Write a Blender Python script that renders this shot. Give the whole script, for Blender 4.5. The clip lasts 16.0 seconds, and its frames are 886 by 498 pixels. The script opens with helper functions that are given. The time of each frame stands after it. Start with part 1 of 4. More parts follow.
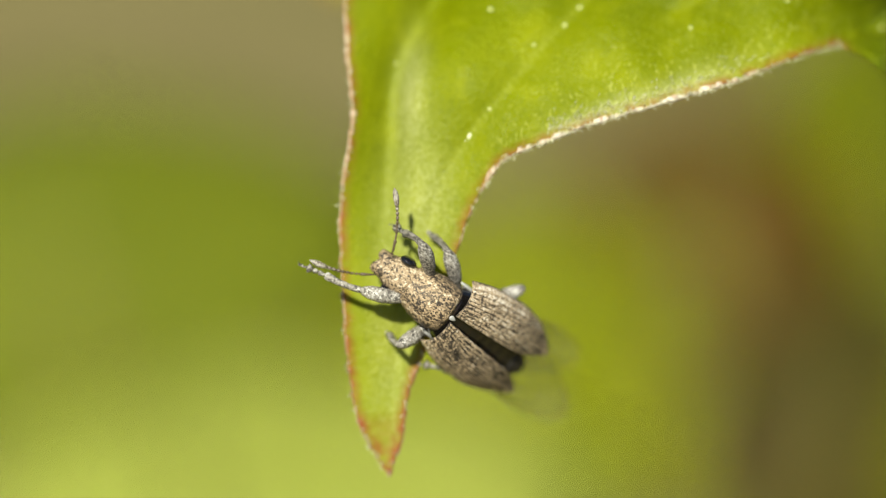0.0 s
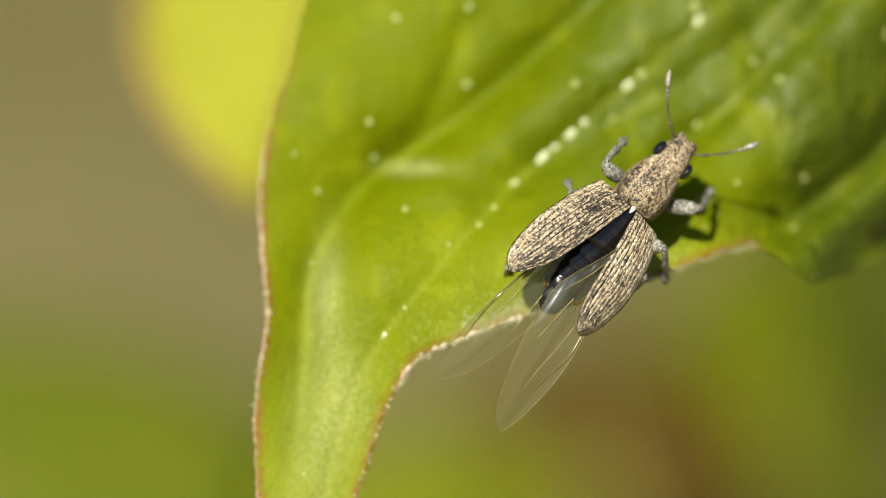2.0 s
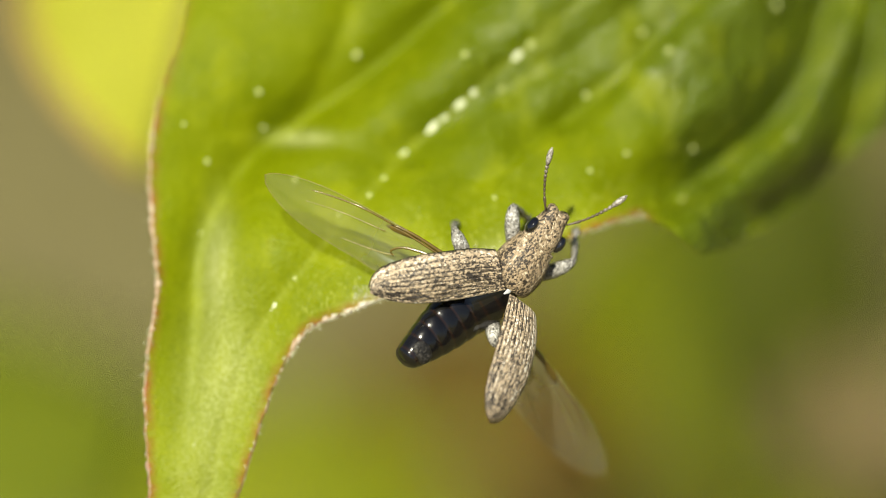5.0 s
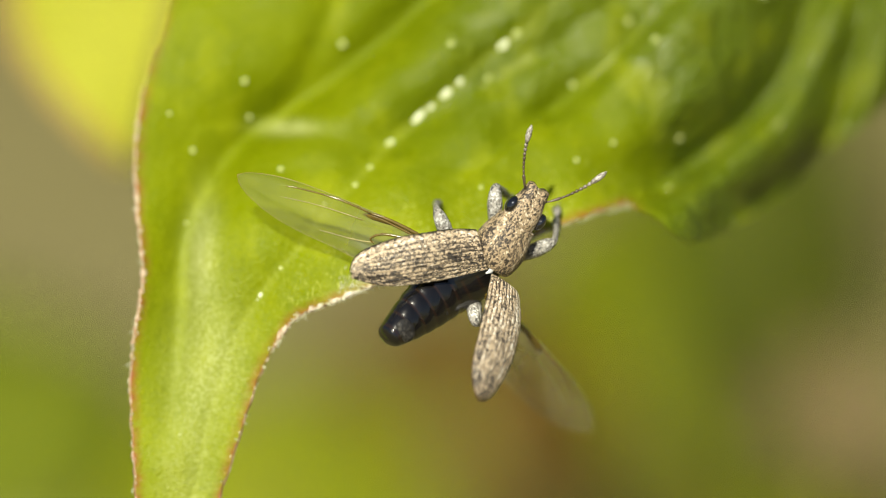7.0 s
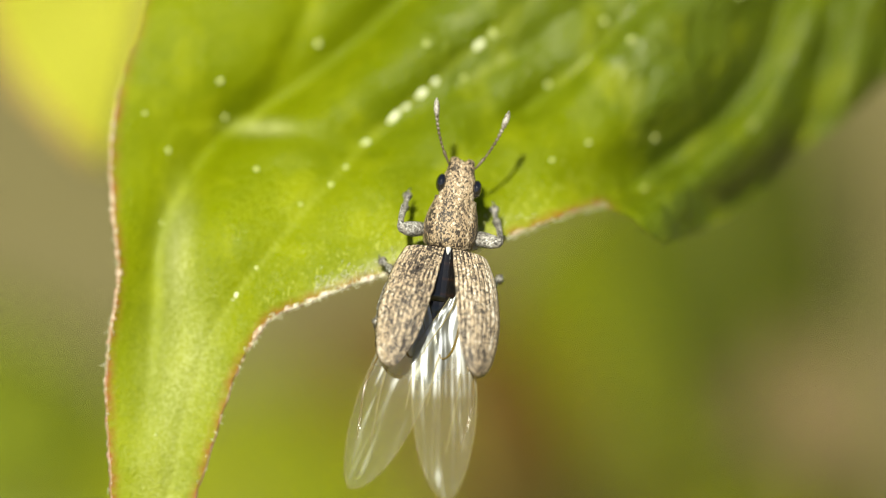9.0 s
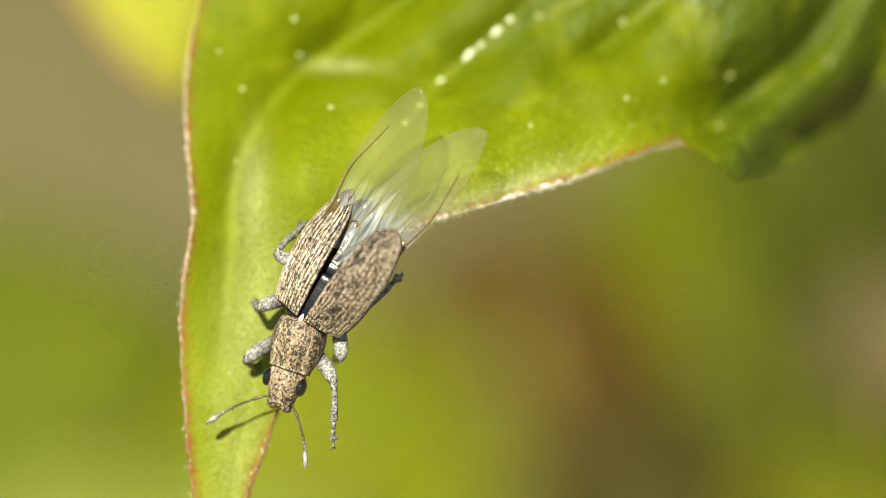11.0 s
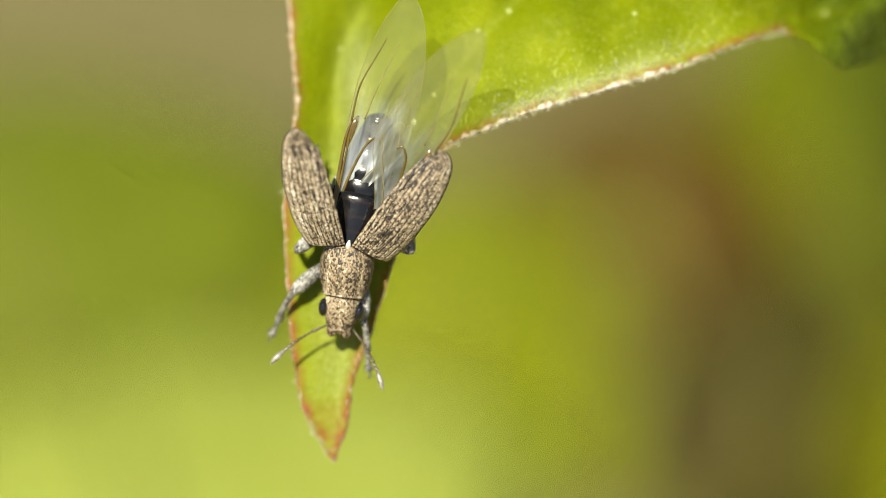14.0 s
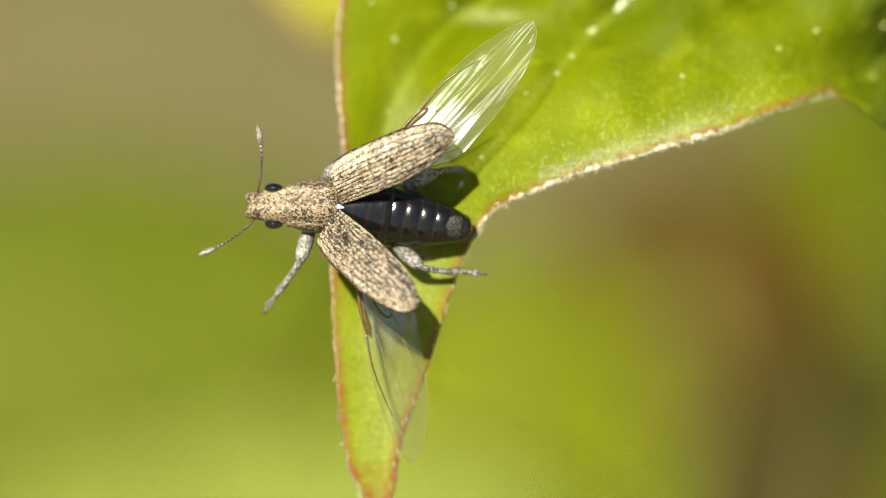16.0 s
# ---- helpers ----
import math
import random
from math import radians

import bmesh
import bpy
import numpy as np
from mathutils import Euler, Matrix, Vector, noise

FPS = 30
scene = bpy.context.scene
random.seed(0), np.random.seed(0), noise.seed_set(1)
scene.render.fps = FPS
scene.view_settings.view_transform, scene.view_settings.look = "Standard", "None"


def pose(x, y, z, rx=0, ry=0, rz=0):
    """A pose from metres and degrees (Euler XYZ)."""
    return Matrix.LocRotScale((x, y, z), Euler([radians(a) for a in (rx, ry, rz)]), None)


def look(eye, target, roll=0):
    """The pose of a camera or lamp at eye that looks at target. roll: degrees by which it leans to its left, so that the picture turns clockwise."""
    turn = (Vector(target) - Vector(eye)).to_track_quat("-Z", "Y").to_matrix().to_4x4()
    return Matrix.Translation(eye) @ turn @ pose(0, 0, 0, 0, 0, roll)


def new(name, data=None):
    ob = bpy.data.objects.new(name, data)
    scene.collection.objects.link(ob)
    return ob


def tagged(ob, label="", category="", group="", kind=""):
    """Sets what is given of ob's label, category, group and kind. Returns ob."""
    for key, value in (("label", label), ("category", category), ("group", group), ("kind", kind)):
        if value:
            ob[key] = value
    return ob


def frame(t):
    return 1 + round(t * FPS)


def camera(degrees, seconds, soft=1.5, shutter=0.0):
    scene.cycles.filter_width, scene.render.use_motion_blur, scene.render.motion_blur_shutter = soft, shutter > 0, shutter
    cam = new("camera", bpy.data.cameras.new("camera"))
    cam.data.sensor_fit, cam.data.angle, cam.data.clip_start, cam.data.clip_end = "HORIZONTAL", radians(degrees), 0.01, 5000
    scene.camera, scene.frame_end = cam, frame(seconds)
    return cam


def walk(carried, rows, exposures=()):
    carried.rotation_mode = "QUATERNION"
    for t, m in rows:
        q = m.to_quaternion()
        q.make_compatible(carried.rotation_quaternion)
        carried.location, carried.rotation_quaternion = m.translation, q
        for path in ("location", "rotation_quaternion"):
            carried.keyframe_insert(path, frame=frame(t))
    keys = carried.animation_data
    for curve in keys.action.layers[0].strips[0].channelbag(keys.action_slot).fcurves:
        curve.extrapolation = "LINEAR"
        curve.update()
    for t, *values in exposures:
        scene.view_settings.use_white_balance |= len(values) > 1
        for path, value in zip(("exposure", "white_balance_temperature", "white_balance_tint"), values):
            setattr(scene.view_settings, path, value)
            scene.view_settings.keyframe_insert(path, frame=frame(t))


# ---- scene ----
S = 0.0000125          # one unit of the leaf chart, in metres (80 units to the millimetre)
REACH = 0.09324        # from the lens to the leaf
TURN = 1.3             # how much of the drift is turning; the rest is sliding
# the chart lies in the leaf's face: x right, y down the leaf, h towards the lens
FACE = Matrix.Translation((0, 0, 0.25)) @ Matrix.Rotation(radians(90 - 25), 4, "X")


def chart(x, y, h=0.0):
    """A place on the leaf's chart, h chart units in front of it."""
    k = (REACH - h * S) / REACH
    return FACE @ Vector(((x - 784) * S * k, (441 - y) * S * k, h * S))


def stand(dx, dy, back=0.0):
    """The camera's pose in which the leaf has drifted by dx, dy chart units; back: metres further off."""
    f = REACH / S
    return (FACE @ Matrix.Translation(((TURN - 1) * dx * S, (1 - TURN) * dy * S, REACH + back))
            @ Matrix.Rotation(TURN * dx / f, 4, "Y") @ Matrix.Rotation(TURN * dy / f, 4, "X"))


# ---- camera ----
cam = camera(12.0, 16.0, soft=0.9)
cam.data.dof.use_dof = True
cam.data.dof.focus_distance = REACH - 0.0010
cam.data.dof.aperture_fstop = 27.0
cam.data.dof.aperture_blades = 0
DRIFT = [(0.0, 369, -281), (0.2, 371, -281), (0.5, 372, -265), (0.7, 370, -252), (1.0, 364, -195), (1.2, 353, -144), (1.5, 324, -56),
         (2.0, 218, 70), (2.2, 166, 103), (2.5, 98, 133), (3.0, 50, 139), (3.5, 45, 116), (4.0, 36, 79), (4.2, 33, 64),
         (6.3, 14, -1), (6.5, 12, 0), (7.0, 0, 0), (7.5, -22, 2), (8.0, -41, 2), (8.2, -44, 3),
         (10.3, -23, -30), (10.5, -6, -40), (11.0, 88, -109), (11.2, 141, -158)]
DRIFT += [(11.5, 202, -236), (12.0, 239, -314), (12.5, 240, -317), (13.0, 243, -314), (13.5, 253, -311), (14.0, 271, -306),
          (14.3, 295, -293), (14.5, 314, -279), (15.0, 352, -238), (15.5, 364, -242), (15.7, 360, -234), (16.0, 355, -196)]
BACK = {2.0: 0.0002, 2.2: 0.0003, 2.5: 0.0004, 3.0: 0.0004, 3.5: 0.0004, 4.0: 0.0003, 4.2: 0.0003}
walk(cam, [(t, stand(dx, dy, BACK.get(t, 0.0))) for t, dx, dy in DRIFT], exposures=[(0.0, 0.50), (1.2, 0.48), (2.0, 0.43), (3.0, 0.47), (4.2, 0.51), (7.0, 0.60), (13.0, 0.65), (16.0, 0.65)])

# ---- light ----
SUN = (FACE.to_3x3() @ Vector((-0.18, 0.42, 0.89))).normalized()
world = bpy.data.worlds.new("daylight")
scene.world = world
world.use_nodes = True
sky = world.node_tree.nodes.new("ShaderNodeTexSky")
sky.sky_type, sky.sun_disc = "NISHITA", False
sky.sun_elevation, sky.sun_rotation = math.asin(SUN.z), math.atan2(SUN.x, SUN.y)
world.node_tree.nodes["Background"].inputs[1].default_value = 0.045
world.node_tree.links.new(sky.outputs[0], world.node_tree.nodes["Background"].inputs[0])
sun = new("sun", bpy.data.lights.new("sun", "SUN"))
sun.data.energy, sun.data.angle, sun.data.color = 5.0, radians(0.6), (1.0, 0.95, 0.75)
sun.matrix_world = look(SUN, (0, 0, 0))

# ---- materials ----
def material(name, rough=0.5, spec=0.5, coat=0.0):
    """A node material and short tools to fill it."""
    m = bpy.data.materials.new(name)
    m.use_nodes = True
    t = m.node_tree
    p = t.nodes["Principled BSDF"]
    p.inputs["Roughness"].default_value = rough
    p.inputs["Specular IOR Level"].default_value = spec
    p.inputs["Coat Weight"].default_value = coat
    return m, t, p


def node(t, kind, **values):
    n = t.nodes.new("ShaderNode" + kind)
    for key, value in values.items():
        n.inputs[key.replace("_", " ")].default_value = value
    return n


def coords(t, scale=(1, 1, 1), which="Object"):
    c = node(t, "TexCoord")
    m = node(t, "Mapping", Scale=scale)
    t.links.new(c.outputs[which], m.inputs["Vector"])
    return m.outputs[0]


def noise_of(t, vec, scale, detail=4.0, rough=0.6):
    n = node(t, "TexNoise", Scale=scale, Detail=detail, Roughness=rough)
    t.links.new(vec, n.inputs["Vector"])
    return n.outputs["Fac"]


def cells_of(t, vec, scale):
    n = node(t, "TexVoronoi", Scale=scale)
    t.links.new(vec, n.inputs["Vector"])
    return n


def ramp(t, fac, stops):
    r = node(t, "ValToRGB")
    e = r.color_ramp.elements
    while len(e) < len(stops):
        e.new(0.5)
    for one, (at, colour) in zip(e, stops):
        one.position, one.color = at, (*colour, 1)
    t.links.new(fac, r.inputs[0])
    return r.outputs[0]


def grey(t, fac, lo, hi):
    r = node(t, "MapRange", From_Min=lo, From_Max=hi)
    t.links.new(fac, r.inputs[0])
    return r.outputs[0]


def mixed(t, fac, a, b, how="MIX"):
    m = t.nodes.new("ShaderNodeMix")
    m.data_type, m.blend_type = "RGBA", how
    for socket, value in ((m.inputs[0], fac), (m.inputs[6], a), (m.inputs[7], b)):
        if isinstance(value, bpy.types.NodeSocket):
            t.links.new(value, socket)
        else:
            socket.default_value = value if not isinstance(value, tuple) else (*value, 1)[:4]
    return m.outputs[2]


def times(t, a, b, how="MULTIPLY"):
    m = t.nodes.new("ShaderNodeMath")
    m.operation = how
    for socket, value in ((m.inputs[0], a), (m.inputs[1], b)):
        if isinstance(value, bpy.types.NodeSocket):
            t.links.new(value, socket)
        else:
            socket.default_value = value
    return m.outputs[0]


def bumped(t, p, height, depth, strength=1.0):
    b = node(t, "Bump", Strength=strength, Distance=depth)
    t.links.new(height, b.inputs["Height"])
    t.links.new(b.outputs[0], p.inputs["Normal"])
    return b.outputs[0]


def attribute(t, name):
    a = t.nodes.new("ShaderNodeAttribute")
    a.attribute_name = name
    return a.outputs["Fac"]


def glow_through(t, p, colour, share):
    """Light that passes through a thin leaf."""
    tr = node(t, "BsdfTranslucent")
    if isinstance(colour, bpy.types.NodeSocket):
        t.links.new(colour, tr.inputs[0])
    else:
        tr.inputs[0].default_value = (*colour, 1)
    mix = node(t, "MixShader", Fac=share)
    t.links.new(p.outputs[0], mix.inputs[1])
    t.links.new(tr.outputs[0], mix.inputs[2])
    t.links.new(mix.outputs[0], t.nodes["Material Output"].inputs[0])


def leaf_material():
    m, t, p = material("leaf_blade", 0.42, 0.10)
    v = coords(t)
    fine, broad = noise_of(t, v, 9000, 5), noise_of(t, v, 420, 3)
    green = ramp(t, broad, [(0.30, (0.165, 0.212, 0.0003)), (0.55, (0.217, 0.264, 0.0006)), (0.75, (0.257, 0.302, 0.0010))])
    # shade of the upper blade and lobe, put into the green
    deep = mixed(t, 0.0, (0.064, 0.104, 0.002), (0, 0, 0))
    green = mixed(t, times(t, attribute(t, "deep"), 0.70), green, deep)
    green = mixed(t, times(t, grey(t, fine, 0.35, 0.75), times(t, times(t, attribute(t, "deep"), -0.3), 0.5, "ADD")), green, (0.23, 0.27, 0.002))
    cell = cells_of(t, v, 5200).outputs["Distance"]
    green = mixed(t, times(t, grey(t, cell, 0.45, 0.05), 0.25), green, (0.085, 0.125, 0.0006))
    # waxy mottling, its soft highlights put into the colour
    wax_sheen = grey(t, noise_of(t, coords(t, (1.0, 0.7, 1.0)), 900, 4, 0.6), 0.50, 0.74)
    green = mixed(t, times(t, wax_sheen, 0.45), green, (0.36, 0.40, 0.005))
    dots = grey(t, cells_of(t, v, 9500).outputs["Distance"], 0.30, 0.05)
    green = mixed(t, times(t, times(t, dots, grey(t, noise_of(t, v, 1100, 3), 0.36, 0.72)), 0.8), green, (0.43, 0.47, 0.012))
    green = mixed(t, times(t, attribute(t, "vein"), 0.55), green, (0.33, 0.38, 0.04))
    # glints off the bumpy blade, painted as short pale dashes, all slanted one way
    comb = node(t, "Mapping", Scale=(1.0, 0.30, 1.0))
    comb.inputs["Rotation"].default_value = (0, 0, radians(-28))
    t.links.new(node(t, "TexCoord").outputs["Object"], comb.inputs["Vector"])
    glint_dash = grey(t, noise_of(t, comb.outputs[0], 17000, 2, 0.4), 0.585, 0.68)
    green = mixed(t, times(t, times(t, attribute(t, "down"), glint_dash), 0.62), green, (0.52, 0.56, 0.12))
    # pale bloom, with the sheen of fold and tip painted in
    grit = times(t, times(t, grey(t, noise_of(t, v, 13000, 3), 0.44, 0.64), 0.62), 0.38, "ADD")
    green = mixed(t, times(t, attribute(t, "bloom_sheen"), grit), green, (0.52, 0.56, 0.22))
    rust = times(t, attribute(t, "rust"), grey(t, noise_of(t, v, 2500, 4), 0.3, 0.62))
    green = mixed(t, rust, green, (0.30, 0.075, 0.03))
    t.links.new(green, p.inputs["Base Color"])
    t.links.new(grey(t, noise_of(t, v, 1500, 3), 0.9, -0.1), p.inputs["Roughness"])
    # the lobe is glossier than the tip
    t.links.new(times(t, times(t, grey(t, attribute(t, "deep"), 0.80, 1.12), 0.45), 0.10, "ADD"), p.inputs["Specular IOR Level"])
    h = times(t, fine, times(t, noise_of(t, v, 2600, 3), 1.5), "ADD")
    h = times(t, h, times(t, dots, 0.7), "ADD")
    h = times(t, h, times(t, times(t, noise_of(t, v, 1050, 2, 0.4), attribute(t, "deep")), 6.0), "ADD")
    rough = times(t, noise_of(t, v, 4300, 2, 0.5), grey(t, attribute(t, "deep"), 0.80, 1.10))
    h = times(t, h, times(t, rough, 3.5), "ADD")
    bumped(t, p, h, 0.00006, 0.6)
    glow_through(t, p, mixed(t, 0.5, green, (0.24, 0.30, 0.001)), 0.25)
    return m


def plain_leaf(name, dark, light, share=0.3):
    m, t, p = material(name, 0.55, 0.10)
    v = coords(t)
    c = ramp(t, noise_of(t, v, 130, 4), [(0.3, dark), (0.7, light)])
    t.links.new(c, p.inputs["Base Color"])
    bumped(t, p, noise_of(t, v, 900, 4), 0.0003, 0.4)
    glow_through(t, p, c, share)
    return m


def scales_material(name, dark, tan, pale, amount=0.5, streak=1.0, striae=False, stripes=False):
    """Beetle armour under a coat of tiny coloured scales, each of its own shade."""
    m, t, p = material(name, 0.5, 0.4)
    v = coords(t, (1, streak, 1))
    o = coords(t)
    grain = cells_of(t, coords(t, (1, 0.75, 1)), 29000)
    hue = node(t, "SeparateColor")
    t.links.new(grain.outputs["Color"], hue.inputs[0])
    patch = noise_of(t, v, 14500, 4, 0.65)
    broad = noise_of(t, v, 1700, 3, 0.5)
    k = times(t, times(t, hue.outputs[0], 0.40), times(t, patch, 0.50 if striae else 0.66), "ADD")
    k = times(t, k, times(t, broad, 0.66), "ADD")
    if stripes:
        s = node(t, "SeparateXYZ")
        t.links.new(o, s.inputs[0])
        side = times(t, s.outputs[0], 0.0, "ABSOLUTE")
        k = times(t, k, times(t, grey(t, side, 0.00008, 0.00002), 0.14), "ADD")
        k = times(t, k, times(t, times(t, grey(t, side, 0.00030, 0.00036), grey(t, side, 0.00046, 0.00040)), 0.17), "ADD")
    if striae:
        u = node(t, "UVMap")
        s = node(t, "SeparateXYZ")
        t.links.new(u.outputs[0], s.inputs[0])
        groove = times(t, times(t, s.outputs[0], 2 * math.pi * 10), 0.0, "COSINE")
        dot = times(t, times(t, s.outputs[1], 2 * math.pi * 44), 0.0, "SINE")
        line = grey(t, times(t, groove, times(t, dot, 0.07), "ADD"), 0.50, 0.98)
        k = times(t, k, times(t, times(t, line, grey(t, noise_of(t, v, 3600, 3, 0.6), 0.30, 0.55)), -0.24), "ADD")
        # dark streaks that run along the ridges, thickest towards the suture and before the tip
        run = node(t, "Mapping", Scale=(19, 6.5, 1))
        t.links.new(u.outputs[0], run.inputs["Vector"])
        soft = noise_of(t, run.outputs[0], 1.0, 4, 0.62)
        inner = times(t, grey(t, s.outputs[0], 0.80, 0.30), times(t, grey(t, s.outputs[1], 0.05, 0.45), grey(t, s.outputs[1], 1.05, 0.80)))
        inner = times(t, times(t, inner, 0.85), 0.15, "ADD")
        k = times(t, k, times(t, times(t, inner, grey(t, soft, 0.52, 0.63)), -0.62), "ADD")
        # the outer flank stays pale
        k = times(t, k, times(t, grey(t, s.outputs[0], 0.72, 0.95), 0.10), "ADD")
    off = 0.5 - amount
    c = ramp(t, grey(t, k, 0.47, 1.32), [(0.27 + off, dark), (0.42 + off, tuple(0.45 * a + 0.3 * d for a, d in zip(tan, dark))), (0.52 + off, tan), (0.66 + off, tan), (0.80 + off, pale)])
    t.links.new(c, p.inputs["Base Color"])
    height = times(t, grain.outputs["Distance"], -0.6)
    if striae:
        height = times(t, height, times(t, line, -0.6), "ADD")
    t.links.new(grey(t, k, -0.2, 1.9), p.inputs["Roughness"])
    bumped(t, p, height, 0.00002, 0.9)
    return m


def shiny(name, colour, rough, spec=0.6, coat=0.0, relief=0.0):
    m, t, p = material(name, rough, spec, coat)
    v = coords(t)
    c = ramp(t, noise_of(t, v, 3200, 4), [(0.3, tuple(0.65 * a for a in colour)), (0.7, tuple(1.25 * a for a in colour))])
    t.links.new(c, p.inputs["Base Color"])
    if relief:
        bumped(t, p, noise_of(t, v, 14000, 4), relief, 0.6)
    return m


def membrane_material():
    m, t, p = material("wing_membrane", 0.2)
    v = coords(t)
    # creases from folding, long along the wing, with finer crumples across
    wrinkle = noise_of(t, coords(t, (0.07, 1.0, 1)), 2300, 2, 0.5)
    slant = node(t, "Mapping", Scale=(0.12, 1.0, 1.0))
    slant.inputs["Rotation"].default_value = (0, 0, radians(38))
    t.links.new(node(t, "TexCoord").outputs["Object"], slant.inputs["Vector"])
    facet = noise_of(t, slant.outputs[0], 1500, 2, 0.5)
    b = node(t, "Bump", Strength=1.0, Distance=0.00022)
    t.links.new(times(t, wrinkle, times(t, facet, 0.7), "ADD"), b.inputs["Height"])
    clear = node(t, "BsdfTransparent", Color=(0.92, 0.905, 0.81, 1))
    tint = node(t, "BsdfTranslucent", Color=(0.72, 0.70, 0.46, 1))
    film = node(t, "BsdfDiffuse", Color=(0.60, 0.58, 0.42, 1))
    skin = node(t, "MixShader", Fac=0.4)
    t.links.new(tint.outputs[0], skin.inputs[1])
    t.links.new(film.outputs[0], skin.inputs[2])
    first = node(t, "MixShader", Fac=0.19)
    t.links.new(clear.outputs[0], first.inputs[1])
    t.links.new(skin.outputs[0], first.inputs[2])
    gloss = node(t, "BsdfGlossy", Color=(0.84, 0.92, 1.0, 1), Roughness=0.27)
    t.links.new(b.outputs[0], gloss.inputs["Normal"])
    f = node(t, "LayerWeight", Blend=0.5)
    t.links.new(b.outputs[0], f.inputs["Normal"])
    sheen = times(t, times(t, times(t, f.outputs["Facing"], 3.0, "POWER"), 0.26), 0.011, "ADD")
    s = node(t, "SeparateXYZ")
    t.links.new(v, s.inputs[0])
    crumple = grey(t, times(t, s.outputs[0], 0.0, "ABSOLUTE"), 0.0030, 0.0016)
    patch = grey(t, noise_of(t, coords(t, (0.6, 1.2, 1)), 1500, 2), 0.28, 0.52)
    second = node(t, "MixShader")
    t.links.new(sheen, second.inputs[0])
    t.links.new(first.outputs[0], second.inputs[1])
    t.links.new(gloss.outputs[0], second.inputs[2])
    silver = node(t, "BsdfGlossy", Color=(0.84, 0.90, 0.98, 1), Roughness=0.40)
    t.links.new(b.outputs[0], silver.inputs["Normal"])
    third = node(t, "MixShader")
    t.links.new(times(t, times(t, crumple, patch), 0.38), third.inputs[0])
    t.links.new(second.outputs[0], third.inputs[1])
    t.links.new(silver.outputs[0], third.inputs[2])
    t.links.new(third.outputs[0], t.nodes["Material Output"].inputs[0])
    return m


def ground_material():
    m, t, p = material("dry_soil", 0.9, 0.2)
    v = coords(t)
    c = ramp(t, noise_of(t, v, 7, 4), [(0.30, (0.122, 0.096, 0.030)), (0.5, (0.164, 0.141, 0.055)), (0.68, (0.198, 0.178, 0.080))])
    c = mixed(t, times(t, grey(t, noise_of(t, v, 60, 5), 0.3, 0.7), 0.4), c, (0.14, 0.125, 0.05))
    t.links.new(c, p.inputs["Base Color"])
    bumped(t, p, noise_of(t, v, 90, 6), 0.01, 0.6)
    return m


LEAF = leaf_material()
def margin_material():
    m, t, p = material("leaf_margin", 0.6, 0.35)
    v = coords(t)
    c = ramp(t, noise_of(t, v, 9000, 5), [(0.34, (0.27, 0.14, 0.07)), (0.5, (0.45, 0.31, 0.20)), (0.64, (0.70, 0.58, 0.45))])
    s = node(t, "SeparateXYZ")
    t.links.new(v, s.inputs[0])
    c = mixed(t, times(t, grey(t, s.outputs[1], -0.0020, -0.0070), 0.85), c, (0.26, 0.085, 0.035))
    c = mixed(t, times(t, grey(t, noise_of(t, v, 26000, 2), 0.60, 0.68), 0.8), c, (0.74, 0.70, 0.62))
    c = mixed(t, times(t, grey(t, s.outputs[0], 0.0018, 0.0036), 0.8), c, (0.24, 0.13, 0.03))
    c = mixed(t, times(t, grey(t, s.outputs[0], 0.0040, 0.0050), 0.9), c, (0.13, 0.15, 0.012))
    c = mixed(t, times(t, grey(t, s.outputs[1], 0.0018, 0.0042), 0.92), c, (0.21, 0.21, 0.03))
    pale = times(t, times(t, grey(t, s.outputs[0], -0.0034, -0.0022), grey(t, s.outputs[0], 0.0024, 0.0010)), grey(t, s.outputs[1], 0.0010, 0.0004))
    c = mixed(t, times(t, times(t, pale, grey(t, noise_of(t, v, 7000, 3), 0.36, 0.58)), 0.85), c, (0.76, 0.73, 0.66))
    t.links.new(c, p.inputs["Base Color"])
    bumped(t, p, noise_of(t, v, 11000, 4), 0.00008, 0.9)
    return m


MARGIN = margin_material()
SPECK = shiny("pale_speck", (0.46, 0.51, 0.17), 0.35, 0.5)
BLOOM = shiny("white_bloom", (0.66, 0.70, 0.44), 0.4, 0.5, 0, 0.00004)
HAIR = shiny("leaf_hair", (0.58, 0.58, 0.40), 0.4)
YELLOW = plain_leaf("sunlit_leaf", (0.52, 0.53, 0.05), (0.66, 0.67, 0.09), 0.35)
BLOND = plain_leaf("yellow_green_leaf", (0.27, 0.315, 0.006), (0.385, 0.425, 0.016))
LIME = plain_leaf("lime_leaf", (0.39, 0.45, 0.075), (0.53, 0.59, 0.145))
OLIVE = plain_leaf("olive_leaf", (0.190, 0.230, 0.002), (0.255, 0.295, 0.004))
GOLDEN = plain_leaf("golden_green_leaf", (0.205, 0.225, 0.003), (0.27, 0.285, 0.006))
MIDGREEN = plain_leaf("mid_green_leaf", (0.200, 0.248, 0.016), (0.275, 0.325, 0.030))
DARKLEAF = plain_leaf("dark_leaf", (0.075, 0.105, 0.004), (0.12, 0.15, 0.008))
RUSSET = plain_leaf("russet_leaf", (0.125, 0.072, 0.010), (0.165, 0.098, 0.016), 0.15)
UMBER = plain_leaf("umber_leaf", (0.062, 0.047, 0.010), (0.096, 0.073, 0.017), 0.1)
DRYLEAF = plain_leaf("dry_leaf", (0.30, 0.19, 0.12), (0.38, 0.26, 0.18))
STEM = plain_leaf("stem_skin", (0.12, 0.16, 0.02), (0.20, 0.17, 0.05), 0.05)
SOIL = ground_material()
